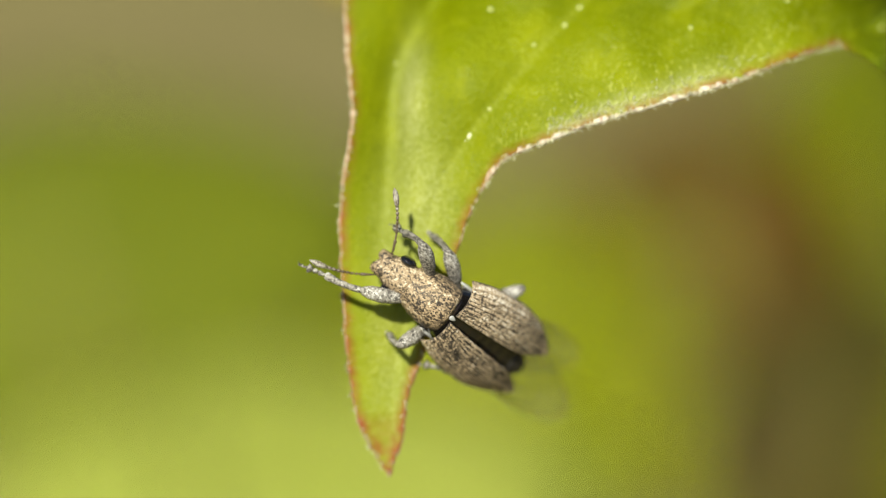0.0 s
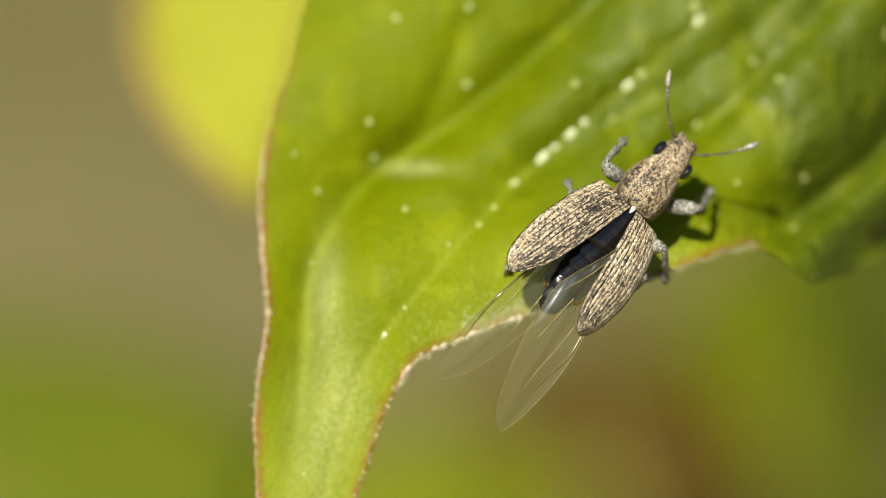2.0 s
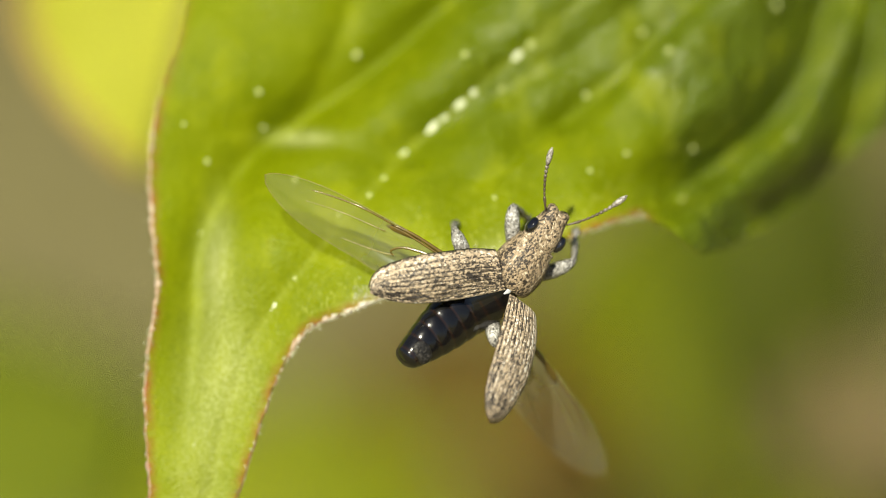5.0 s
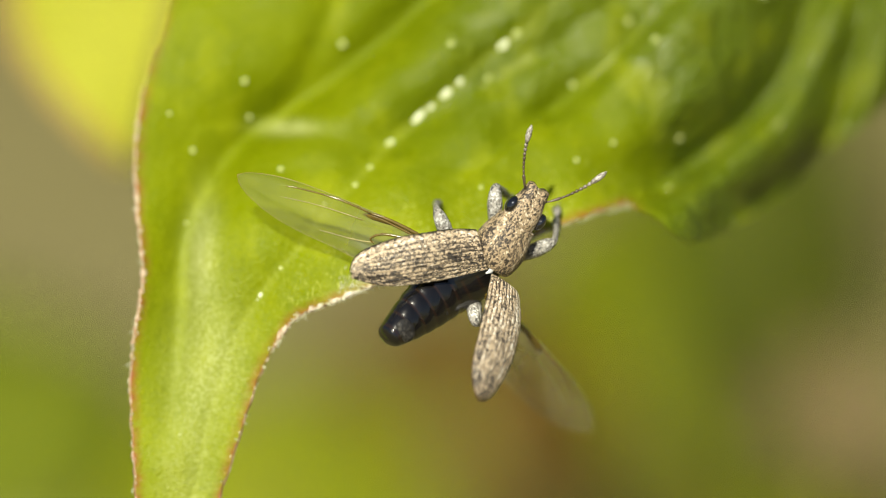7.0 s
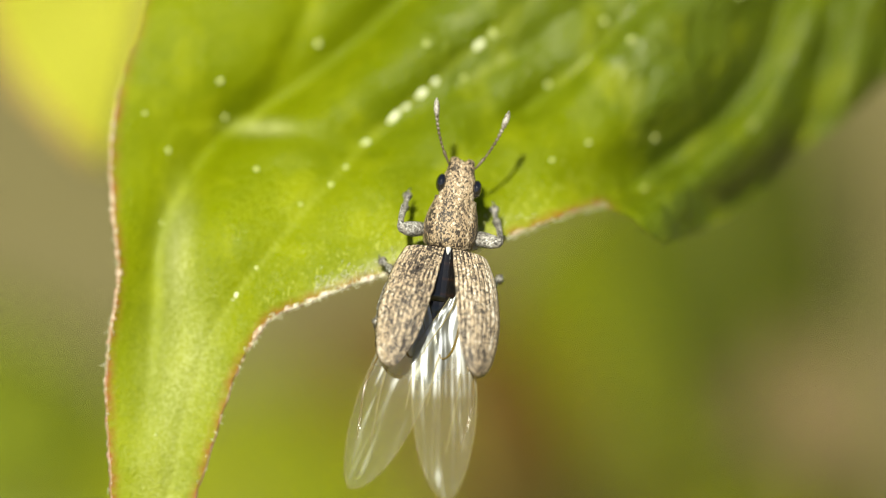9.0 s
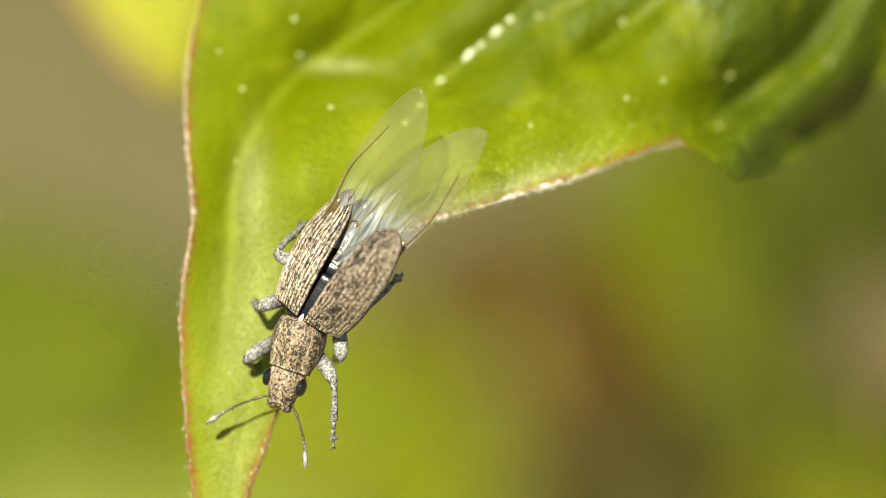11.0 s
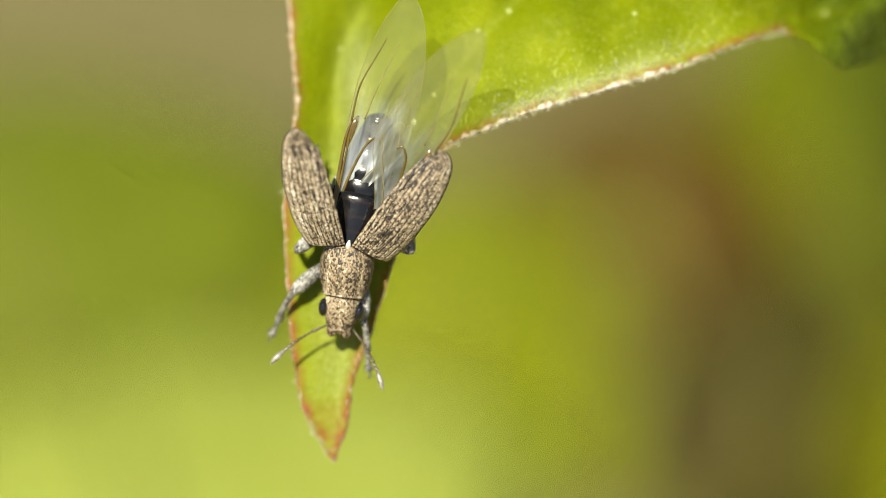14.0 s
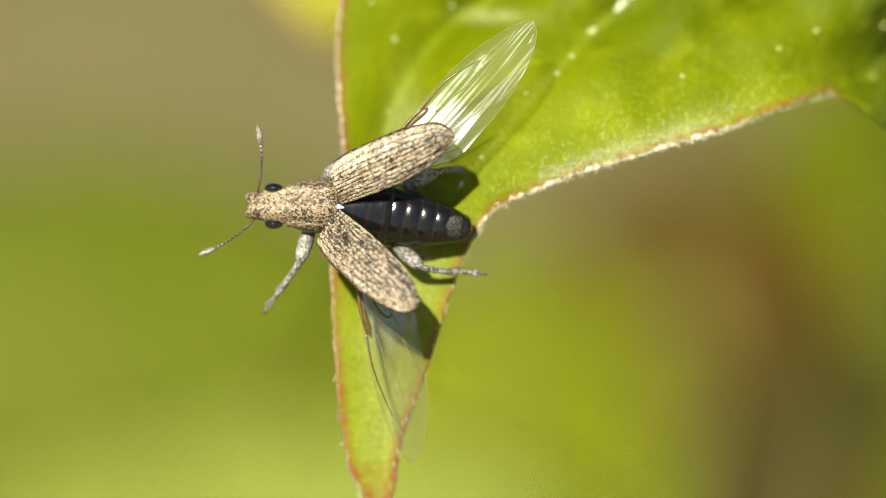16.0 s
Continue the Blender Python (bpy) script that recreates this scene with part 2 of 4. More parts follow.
SCALES = scales_material("body_scales", (0.035, 0.027, 0.021), (0.34, 0.255, 0.16), (0.64, 0.56, 0.43), 0.43, 0.45, False, True)
ELYTRA = scales_material("elytra_scales", (0.035, 0.029, 0.025), (0.46, 0.36, 0.245), (0.79, 0.74, 0.65), 0.62, 0.32, True)
LEGS = scales_material("leg_scales", (0.045, 0.042, 0.040), (0.28, 0.265, 0.24), (0.56, 0.56, 0.54), 0.52)
TAIL = scales_material("tail_scales", (0.012, 0.011, 0.011), (0.05, 0.045, 0.04), (0.34, 0.32, 0.29), 0.25)
BLACK = shiny("abdomen_shell", (0.006, 0.0055, 0.006), 0.17, 0.7)


def banded(m):
    """Brownish seams between the abdomen's rings."""
    t = m.node_tree
    p = t.nodes["Principled BSDF"]
    s = node(t, "SeparateXYZ")
    t.links.new(coords(t), s.inputs[0])
    wave = times(t, times(t, s.outputs[1], 2 * math.pi * 6.5 / 0.0022), 0.0, "COSINE")
    old = p.inputs["Base Color"].links[0].from_socket
    t.links.new(mixed(t, times(t, grey(t, wave, 0.75, 1.0), 0.28), old, (0.045, 0.020, 0.010)), p.inputs["Base Color"])


banded(BLACK)
bumped(BLACK.node_tree, BLACK.node_tree.nodes["Principled BSDF"], noise_of(BLACK.node_tree, coords(BLACK.node_tree), 4200, 2), 0.000012, 0.7)
EYE = shiny("eye_black", (0.006, 0.006, 0.008), 0.08, 0.8, 0.6)
AMBER = shiny("wing_vein", (0.13, 0.088, 0.016), 0.22, 1.0)
CLEAR = shiny("fine_wing_vein", (0.26, 0.22, 0.09), 0.4, 0.3)
RIM = shiny("rusty_rim", (0.40, 0.26, 0.04), 0.6)
HORN = shiny("antenna_brown", (0.085, 0.06, 0.036), 0.45)


def pale_club(m):
    """The antenna's club wears pale scales."""
    t = m.node_tree
    p = t.nodes["Principled BSDF"]
    s = node(t, "SeparateXYZ")
    t.links.new(coords(t), s.inputs[0])
    old = p.inputs["Base Color"].links[0].from_socket
    t.links.new(mixed(t, times(t, grey(t, s.outputs[0], 0.0008, 0.00135), grey(t, noise_of(t, coords(t), 22000, 3), 0.35, 0.6)), old, (0.46, 0.44, 0.40)), p.inputs["Base Color"])


pale_club(HORN)
WING = membrane_material()
WHITE = shiny("white_scales", (0.52, 0.53, 0.54), 0.5, 0.5, 0, 0.00001)

# ---- building tools (lengths in millimetres unless said) ----
def part(name, bm, mat, parent=None, label="", at=None):
    """Links a bmesh in millimetres as one mesh object under its thing."""
    bmesh.ops.scale(bm, vec=(0.001, 0.001, 0.001), verts=bm.verts)
    return meshed(name, bm, mat, parent, label, at)


def meshed(name, bm, mat, parent=None, label="", at=None):
    me = bpy.data.meshes.new(name)
    bm.to_mesh(me)
    bm.free()
    me.materials.append(mat)
    me.shade_smooth()
    ob = new(name, me)
    ob.parent = parent
    if at is not None:
        ob.matrix_basis = at
    if label:
        ob["label"] = label
    return ob


def ring_loft(bm, rings, closed=True):
    """Skins rings of equal point count; caps both ends."""
    rows = [[bm.verts.new(p) for p in ring] for ring in rings]
    n = len(rows[0])
    for a, b in zip(rows, rows[1:]):
        for i in range(n):
            bm.faces.new((a[i], a[(i + 1) % n], b[(i + 1) % n], b[i]))
    if closed:
        bm.faces.new(list(reversed(rows[0])))
        bm.faces.new(rows[-1])
    return rows


def body_loft(stations, n=28, power=2.0, ripple=None):
    """A body along y from stations (y, half width, half height, centre z)."""
    bm = bmesh.new()
    rings = []
    for k, (y, w, h, z) in enumerate(stations):
        ring = []
        for i in range(n):
            a = 2 * math.pi * i / n
            c, s = math.cos(a), math.sin(a)
            r = (abs(c) ** power + abs(s) ** power) ** (-1 / power)
            ring.append((w * c * r, y, z + h * s * r))
        rings.append(ring)
    ring_loft(bm, rings)
    bmesh.ops.recalc_face_normals(bm, faces=bm.faces)
    return bm


def smooth_stations(rows, count):
    """Stations resampled along a smooth curve."""
    rows = np.array(rows, float)
    s = np.linspace(0, len(rows) - 1, count)
    out = []
    for q in s:
        i = int(min(q, len(rows) - 2))
        f = q - i
        p = [rows[min(max(i + d, 0), len(rows) - 1)] for d in (-1, 0, 1, 2)]
        v = 0.5 * (2 * p[1] + (p[2] - p[0]) * f + (2 * p[0] - 5 * p[1] + 4 * p[2] - p[3]) * f * f + (3 * p[1] - p[0] - 3 * p[2] + p[3]) * f ** 3)
        out.append(tuple(float(x) for x in v))
    return out


def tube(bm, path, radii, n=8):
    """A round rod through points, its radius given at each."""
    pts = [Vector(p) for p in path]
    rings = []
    side = None
    for i, p in enumerate(pts):
        d = (pts[min(i + 1, len(pts) - 1)] - pts[max(i - 1, 0)]).normalized()
        if side is None:
            side = d.orthogonal().normalized()
        side = (side - d * side.dot(d)).normalized()
        up = d.cross(side)
        r = radii[i] if not isinstance(radii, (int, float)) else radii
        rings.append([p + (side * math.cos(2 * math.pi * k / n) + up * math.sin(2 * math.pi * k / n)) * r for k in range(n)])
    ring_loft(bm, rings)
    return bm


def aim(origin, ahead, up):
    """A pose whose x points ahead and whose z leans to up."""
    x = Vector(ahead).normalized()
    y = Vector(up).cross(x).normalized()
    z = x.cross(y)
    return Matrix.Translation(origin) @ Matrix((x, y, z)).transposed().to_4x4()


def spline(points, step):
    """Points along a smooth open curve in the plane."""
    count = max(2, int(sum(math.dist(a, b) for a, b in zip(points, points[1:])) / step))
    return [p for p in smooth_stations(points, count)]


# ---- the leaf ----
LEFT_EDGE = [(319, 1128), (290, 1082), (266, 1035), (251, 961), (239, 841), (231, 685), (238, 600), (254, 490), (246, 400), (240, 290),
             (248, 200), (266, 115), (290, 48), (317, -68), (352, -118), (400, -185), (540, -440), (800, -760), (1200, -960), (1640, -960)]
RIGHT_EDGE = [(1640, -960), (1960, -760), (2120, -420), (2060, -150), (1900, 20), (1740, 60), (1620, 135), (1523, 224), (1448, 274), (1388, 344),
              (1296, 404), (1216, 430)]
BITE_EDGE = [(1216, 432), (1192, 412), (1154, 384), (1107, 361)]
LOWER_EDGE = [(1107, 361), (1021, 388), (921, 426), (821, 456), (691, 494), (590, 532), (517, 568), (470, 640), (433, 741), (388, 881), (366, 941),
              (347, 1001), (341, 1060), (319, 1128)]
FOLD = [(300, 760), (318, 600), (326, 445), (356, 355), (426, 258), (496, 205), (620, 120), (790, -30), (1000, -240)]
MIDRIB = [(319, 1120), (338, 900), (398, 650), (462, 522), (560, 400), (690, 255), (790, 165), (910, 60), (1050, -60), (1300, -300), (1640, -900)]
SIDE_VEINS = [[(700, 250), (860, 150), (1010, 60), (1150, -60), (1300, -250)],
              [(970, 200), (1100, 85), (1200, -20), (1320, -180)],
              [(1165, 335), (1255, 268), (1340, 195), (1400, 105), (1440, -20), (1500, -260)],
              [(1350, 365), (1430, 300), (1480, 215), (1512, 90), (1540, -60), (1590, -250)],
              [(1590, 190), (1640, 30), (1680, -160)],
              [(460, 225), (560, 235), (660, 262)], [(600, -20), (560, 80), (500, 200)]]


def far_from(line, x, y):
    """Distance of chart places from a line of points, and on which side."""
    best = np.full(x.shape, 1e9)
    side = np.zeros(x.shape)
    for (ax, ay), (bx, by) in zip(line, line[1:]):
        dx, dy = bx - ax, by - ay
        f = np.clip(((x - ax) * dx + (y - ay) * dy) / (dx * dx + dy * dy), 0, 1)
        d = np.hypot(x - ax - f * dx, y - ay - f * dy)
        near = d < best
        best = np.where(near, d, best)
        side = np.where(near, np.sign(dx * (y - ay) - dy * (x - ax)), side)
    return best, side


LOWER_LINE = [p[:2] for p in spline(LOWER_EDGE, 25)]
LOBE_LINE = [p[:2] for p in spline(RIGHT_EDGE[2:], 25)]
FOLD_LINE = [p[:2] for p in spline(FOLD, 25)]
RIB_LINE = [p[:2] for p in spline(MIDRIB, 25)]
VEIN_LINES = [[p[:2] for p in spline(v, 25)] for v in SIDE_VEINS]


def relief(x, y):
    """Height of the leaf's face over the chart, towards the lens, in chart units."""
    x, y = np.asarray(x, float), np.asarray(y, float)
    up = np.clip(540 - y, 0, None)
    h = -0.36 * up * np.clip(up / 240, 0, 1)
    h = h - 0.20 * (np.hypot(x - 1160, 110) + x - 1160)
    d, s = far_from(LOBE_LINE, x, y)
    h = h - 190 * np.exp(-d / 95) * (0.5 + 0.5 * np.tanh((x - 1255) / 60))
    h = h - 0.00022 * np.clip(250 + 0.6 * np.clip(-y + 200, 0, None) - x, 0, None) ** 2 * 6
    d, s = far_from(FOLD_LINE, x, y)
    d = np.hypot(d, 12) - 12
    h = h - 95 * np.where(s < 0, np.exp(-d / 70), np.exp(-d / 30)) * np.clip((820 - y) / 330, 0, 1)
    d, s = far_from(RIB_LINE, x, y)
    h = h - 16 * np.exp(-d / 30) * np.clip((1150 - y) / 200, 0, 1)
    for k, (line, depth) in enumerate(zip(VEIN_LINES, (30, 85, 160, 165, 110, 20, 18))):
        d, s = far_from(line, x, y)
        d = np.hypot(d, 12) - 12
        near, far = (24, 88) if depth > 30 else (22, 45)
        h = h - depth * np.where(s < 0, np.exp(-d / far), np.exp(-d / near))
    h = h + 7 * np.sin(x / 57 + 1.3) * np.sin(y / 49 + 0.4) * np.clip((700 - y) / 300, 0.25, 1)
    h = h + 9 * np.sin(x / 31 + y / 83) * np.cos(y / 37 - x / 90) * np.clip((x - 500) / 300, 0.2, 1)
    return h


def relief_at(x, y):
    return float(relief(np.array([x]), np.array([y]))[0])


def leaf_outline():
    edge = []
    for line in (LEFT_EDGE, RIGHT_EDGE, BITE_EDGE, LOWER_EDGE):
        edge += [p[:2] for p in spline(line, 9)][:-1]
    rng = random.Random(4)
    return [(x + rng.uniform(-1.6, 1.6), y + rng.uniform(-1.6, 1.6)) for x, y in edge]


OUTLINE = leaf_outline()
INV_FACE = FACE.inverted()


def build_leaf():
    cell = 9.0
    xs = np.arange(200, 2160, cell)
    ys = np.arange(-990, 1150, cell)
    gx, gy = np.meshgrid(xs, ys)
    ox, oy = np.array([p[0] for p in OUTLINE]), np.array([p[1] for p in OUTLINE])
    qx, qy = np.roll(ox, -1), np.roll(oy, -1)

    def inside(x, y):
        hit = np.zeros(x.shape, bool)
        for a, b, c, d in zip(ox, oy, qx, qy):
            if b != d:
                hit ^= ((b > y) != (d > y)) & (x < (c - a) * (y - b) / (d - b) + a)
        return hit

    keep = inside((gx + cell / 2)[:-1, :-1], (gy + cell / 2)[:-1, :-1])
    used = np.zeros(gx.shape, int)
    for r in (0, 1):
        for c in (0, 1):
            used[r:r + keep.shape[0], c:c + keep.shape[1]] += keep
    rim = (used > 0) & (used < 4)
    px, py = gx.copy(), gy.copy()
    for r, c in zip(*np.nonzero(rim)):
        dx, dy = qx - ox, qy - oy
        f = np.clip(((gx[r, c] - ox) * dx + (gy[r, c] - oy) * dy) / (dx * dx + dy * dy + 1e-9), 0, 1)
        i = np.argmin(np.hypot(gx[r, c] - ox - f * dx, gy[r, c] - oy - f * dy))
        px[r, c], py[r, c] = ox[i] + f[i] * dx[i], oy[i] + f[i] * dy[i]
    h = relief(px, py)
    number = -np.ones(gx.shape, int)
    number[used > 0] = np.arange((used > 0).sum())
    x, y, z = px[used > 0], py[used > 0], h[used > 0]
    k = (REACH - z * S) / REACH
    top = np.stack([(x - 784) * S * k, (441 - y) * S * k, z * S], 1)
    under = top - np.array([0, 0, 0.00016])
    n = len(top)
    faces = []
    for r, c in zip(*np.nonzero(keep)):
        a, b, d, e = number[r, c], number[r + 1, c], number[r + 1, c + 1], number[r, c + 1]
        faces += [(a, b, d, e), (e + n, d + n, b + n, a + n)]
    me = bpy.data.meshes.new("leaf")
    me.from_pydata(np.concatenate([top, under]).tolist(), [], [tuple(int(i) for i in f) for f in faces])
    me.shade_smooth()
    # masks for the pale veins, the bloom and painted sheen on the folds and the reddened margin
    vein = np.clip(1 - far_from(RIB_LINE, x, y)[0] / 7, 0, 1) * 0.9
    for line in VEIN_LINES:
        vein = np.maximum(vein, 0.08 * np.clip(1 - far_from(line, x, y)[0] / 7, 0, 1))
    vein = np.maximum(vein, 0.05 * np.clip(1 - far_from(FOLD_LINE, x, y)[0] / 7, 0, 1))
    edge = far_from(OUTLINE + OUTLINE[:1], x, y)[0]
    rust = np.clip(1 - edge / 16, 0, 1) * np.clip((y + 100) / 300, 0.2, 1) * np.clip((1150 - x) / 60, 0, 1) + np.clip((y - 1010) / 110, 0, 1)
    # painted highlights on fold and tip, bloom along edge and side vein
    bloom_sheen = 1.0 * np.exp(-((x - 356 - (y - 480) * -0.05) / 27) ** 2 - ((y - 455) / 90) ** 2)
    bloom_sheen += 0.62 * np.exp(-((x - 372) / 60) ** 2 - ((y - 640) / 110) ** 2)
    bloom_sheen += 0.4 * np.exp(-((y - 500 + (x - 700) * 0.35 + 24) / 20) ** 2) * np.clip((x - 620) / 100, 0, 1) * np.clip((1010 - x) / 150, 0, 1)
    bloom_sheen += 0.95 * np.exp(-(far_from(LOWER_LINE, x, y)[0] / 18) ** 2) * np.clip((x - 560) / 80, 0, 1) * np.clip((960 - x) / 120, 0, 1)
    bloom_sheen += 1.2 * np.exp(-((x - 512) / 50) ** 2 - ((y - 226) / 11) ** 2)
    bloom_sheen += 0.46 * np.exp(-((x - 330) / 55) ** 2 - ((y - 900) / 220) ** 2)
    # painted shade: the green darkens up the blade and over the drooping lobe
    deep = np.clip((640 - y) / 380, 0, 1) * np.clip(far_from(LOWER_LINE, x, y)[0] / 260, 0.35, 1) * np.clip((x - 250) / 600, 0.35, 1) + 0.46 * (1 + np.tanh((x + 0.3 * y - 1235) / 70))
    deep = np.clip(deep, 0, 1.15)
    # where the painted glints show, strongest near the lower edge
    down = np.exp(-(far_from(LOWER_LINE, x, y)[0] / 95) ** 1.5) * np.clip((x - 430) / 160, 0.25, 1) * np.clip((1180 - x) / 150, 0, 1)
    for name, values in (("down", down), ("vein", vein), ("deep", deep), ("rust", np.clip(rust, 0, 1)), ("bloom_sheen", np.clip(bloom_sheen, 0, 1))):
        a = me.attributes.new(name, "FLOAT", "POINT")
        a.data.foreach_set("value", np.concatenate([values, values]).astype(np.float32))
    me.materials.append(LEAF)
    blade = new("blade", me)
    leaf = new("leaf")
    leaf.matrix_basis = FACE
    blade.parent = leaf
    tagged(leaf, "bright green pointed leaf with rusty margin and bitten edge", "leaf")

    def on(x, y, lift=0.0):
        return INV_FACE @ chart(x, y, relief_at(x, y) + lift)

    # the corky margin, thickened along the edge
    bm = bmesh.new()
    rng = random.Random(9)
    loop = OUTLINE + OUTLINE[:1]
    hs = relief(np.array([p[0] for p in loop]), np.array([p[1] for p in loop]))
    path = [INV_FACE @ chart(p[0], p[1], h - 5) for p, h in zip(loop, hs)]
    def stout(x, y):
        if x > 970:
            return 0.55 if x < 1120 else 0.3
        if y > 400 and 480 < x:
            return 1.05
        return 0.5 if y < 150 else 0.85 if y < 620 else 0.62
    tube(bm, path, [S * rng.uniform(2.6, 7.4) * stout(*p) for p in loop], 7)
    meshed("margin", bm, MARGIN, leaf, "rusty tan corky leaf margin")
    # short hairs on the lower margin
    bm = bmesh.new()
    for (x, y), h in zip(loop, hs):
        if x < 1120 and y > 200:
            for _ in range(6 if 560 < x < 960 else 3 if 480 < x else rng.randint(0, 1)):
                a = INV_FACE @ chart(x + rng.uniform(-5, 5), y + rng.uniform(-5, 5), h)
                way = Vector((rng.uniform(-0.3, 1) if x > 400 else rng.uniform(-1, 0.3), rng.uniform(-1, 0.2), rng.uniform(-0.3, 0.9))).normalized()
                tube(bm, [a, a + way * S * rng.uniform(5, 12)], [S * 1.1, S * 0.3], 4)
    tagged(meshed("margin_hairs", bm, HAIR, leaf, "short pale hairs on the margin"), kind="stuff")
    # fine down on the blade near the bitten edge
    bm = bmesh.new()
    for _ in range(260):
        u = rng.random() * (1 - rng.random() ** 2)
        x = 600 + 400 * u
        y = 530 - (x - 590) * 0.335 - 6 - abs(rng.gauss(0, 14))
        a = on(x, y)
        way = Vector((rng.uniform(0.15, 0.6), rng.uniform(0.6, 1.0), 0.22)).normalized()
        tube(bm, [a, a + way * S * rng.uniform(3, 8)], [S * 0.8, S * 0.3], 3)
    tagged(meshed("down", bm, HAIR, leaf, "fine pale down on the blade"), kind="stuff")
    # pale glands scattered on the blade
    base = bmesh.new()
    bmesh.ops.create_icosphere(base, subdivisions=2, radius=S)
    dot = bpy.data.meshes.new("gland")
    base.to_mesh(dot)
    base.free()
    dot.materials.append(SPECK)
    dot.shade_smooth()
    spots = [(341, 267, 5), (433, 144, 6), (300, 201, 4), (864, 139, 5), (1013, 150, 6), (1085, 253, 4.5), (1020, 284, 4.5), (1184, 334, 4), (1202, 245, 5),
             (687, 257, 7), (655, 297, 5), (629, 328, 5), (497, 300, 5), (441, 208, 5), (606, 78, 7), (1113, 38, 6), (1160, 70, 6),
             (798, 78, 6), (851, 332, 4), (1378, 220, 5), (497, 475, 4), (915, 60, 7), (318, 770, 3), (1010, -60, 8), (610, -60, 7)]
    spots += [(480, -40, 7), (1350, -10, 7), (330, 395, 3.5), (575, 362, 3.5)]
    for x, y, r in spots:
        one = new("gland", dot)
        one.parent = leaf
        one.matrix_basis = Matrix.Translation(on(x, y, 1)) @ Matrix.Diagonal((r, r, r * 0.7, 1))
    # pale bloom crusts along the midrib
    crust = dot.copy()
    crust.name = "bloom"
    crust.materials[0] = BLOOM
    for x, y, r, long in [(462, 522, 4.5, 17), (735, 212, 7, 24), (789, 165, 8, 14), (812, 145, 7, 9), (890, 80, 7, 14), (760, 190, 6, 10), (1015, -35, 6, 13), (690, 255, 7, 9)]:
        one = new("bloom", crust)
        one.parent = leaf
        one.matrix_basis = Matrix.Translation(on(x, y, 0)) @ Matrix.Rotation(radians(43 if x > 600 else 55), 4, "Z") @ Matrix.Diagonal((long, r, r * 0.5, 1))
    # stalk down to the ground behind
    bm = bmesh.new()
    a = INV_FACE @ chart(1640, -940, relief_at(1640, -940) - 4)
    b = INV_FACE @ Vector((0.022, 0.05, 0.262))
    c = INV_FACE @ Vector((0.030, 0.075, 0.12))
    d = INV_FACE @ Vector((0.030, 0.078, -0.004))
    line = smooth_stations([a, b, c, d], 40)
    tube(bm, line, [0.0006 + 0.0008 * i / 39 for i in range(40)], 10)
    meshed("stalk", bm, STEM, leaf, "reddish green leaf stalk")
    return leaf


def far_leaf(name, label, x, y, deep, wide, tall, turn, mat, tilt=(0, 0), joins=None, rim=None):
    """A broad leaf behind, deep metres beyond the chart; wide and tall in chart units as seen."""
    k = (REACH + deep) / REACH * S
    w, t = wide * k, tall * k
    bm = bmesh.new()
    rows = []
    rng = random.Random(int(x * 7 + y))
    for i in range(17):
        u = i / 16
        half = (math.sin(math.pi * min(max(u, 0.015), 0.985) ** 0.85)) ** 0.7
        row = []
        for j in range(13):
            v = j / 6 - 1
            px, py = v * half * w * 0.5, (u - 0.5) * t
            pz = 0.10 * w * (v * half) ** 2 + 0.06 * t * math.sin(3 * u) + 0.012 * w * math.sin(9 * u + 3 * abs(v))
            row.append(bm.verts.new((px, py, -pz)))
        rows.append(row)
    for r, s in zip(rows, rows[1:]):
        for i in range(12):
            bm.faces.new((r[i], r[i + 1], s[i + 1], s[i]))
    outline = [r[0].co.copy() for r in rows] + [r[12].co.copy() for r in reversed(rows)]
    geo = bmesh.ops.solidify(bm, geom=bm.faces[:], thickness=0.00025)
    leaf = new(name)
    leaf.matrix_basis = FACE @ Matrix.Translation(((x - 784) * k, (441 - y) * k, -deep)) @ Matrix.Rotation(radians(turn), 4, "Z") @ pose(0, 0, 0, tilt[0], tilt[1], 0)
    meshed("blade", bm, mat, leaf)
    if rim is not None:
        bm = bmesh.new()
        tube(bm, outline, 0.00016, 8)
        meshed("rim", bm, rim, leaf, "rusty withered leaf rim")
    bm = bmesh.new()
    tube(bm, [(0, -t * 0.49, 0), (0, 0, -0.06 * t), (0, t * 0.49, 0)], [0.0006, 0.0005, 0.0002], 8)
    meshed("midrib", bm, STEM, leaf)
    bm = bmesh.new()
    inv = leaf.matrix_basis.inverted()
    foot = leaf.matrix_basis @ Vector((0, -t * 0.49 if joins is None else t * 0.49, 0))
    low = Vector((foot.x + rng.uniform(-0.02, 0.02), foot.y + 0.03, -0.003))
    low = low if joins is None else Vector(joins)
    mid = (foot + low) / 2 + Vector((0, 0.012, 0.01))
    tube(bm, smooth_stations([foot, mid, low], 14), 0.0005, 8)
    bmesh.ops.transform(bm, matrix=inv, verts=bm.verts)
    meshed("stalk", bm, STEM, leaf)
    tagged(leaf, label, "leaf")
    return leaf


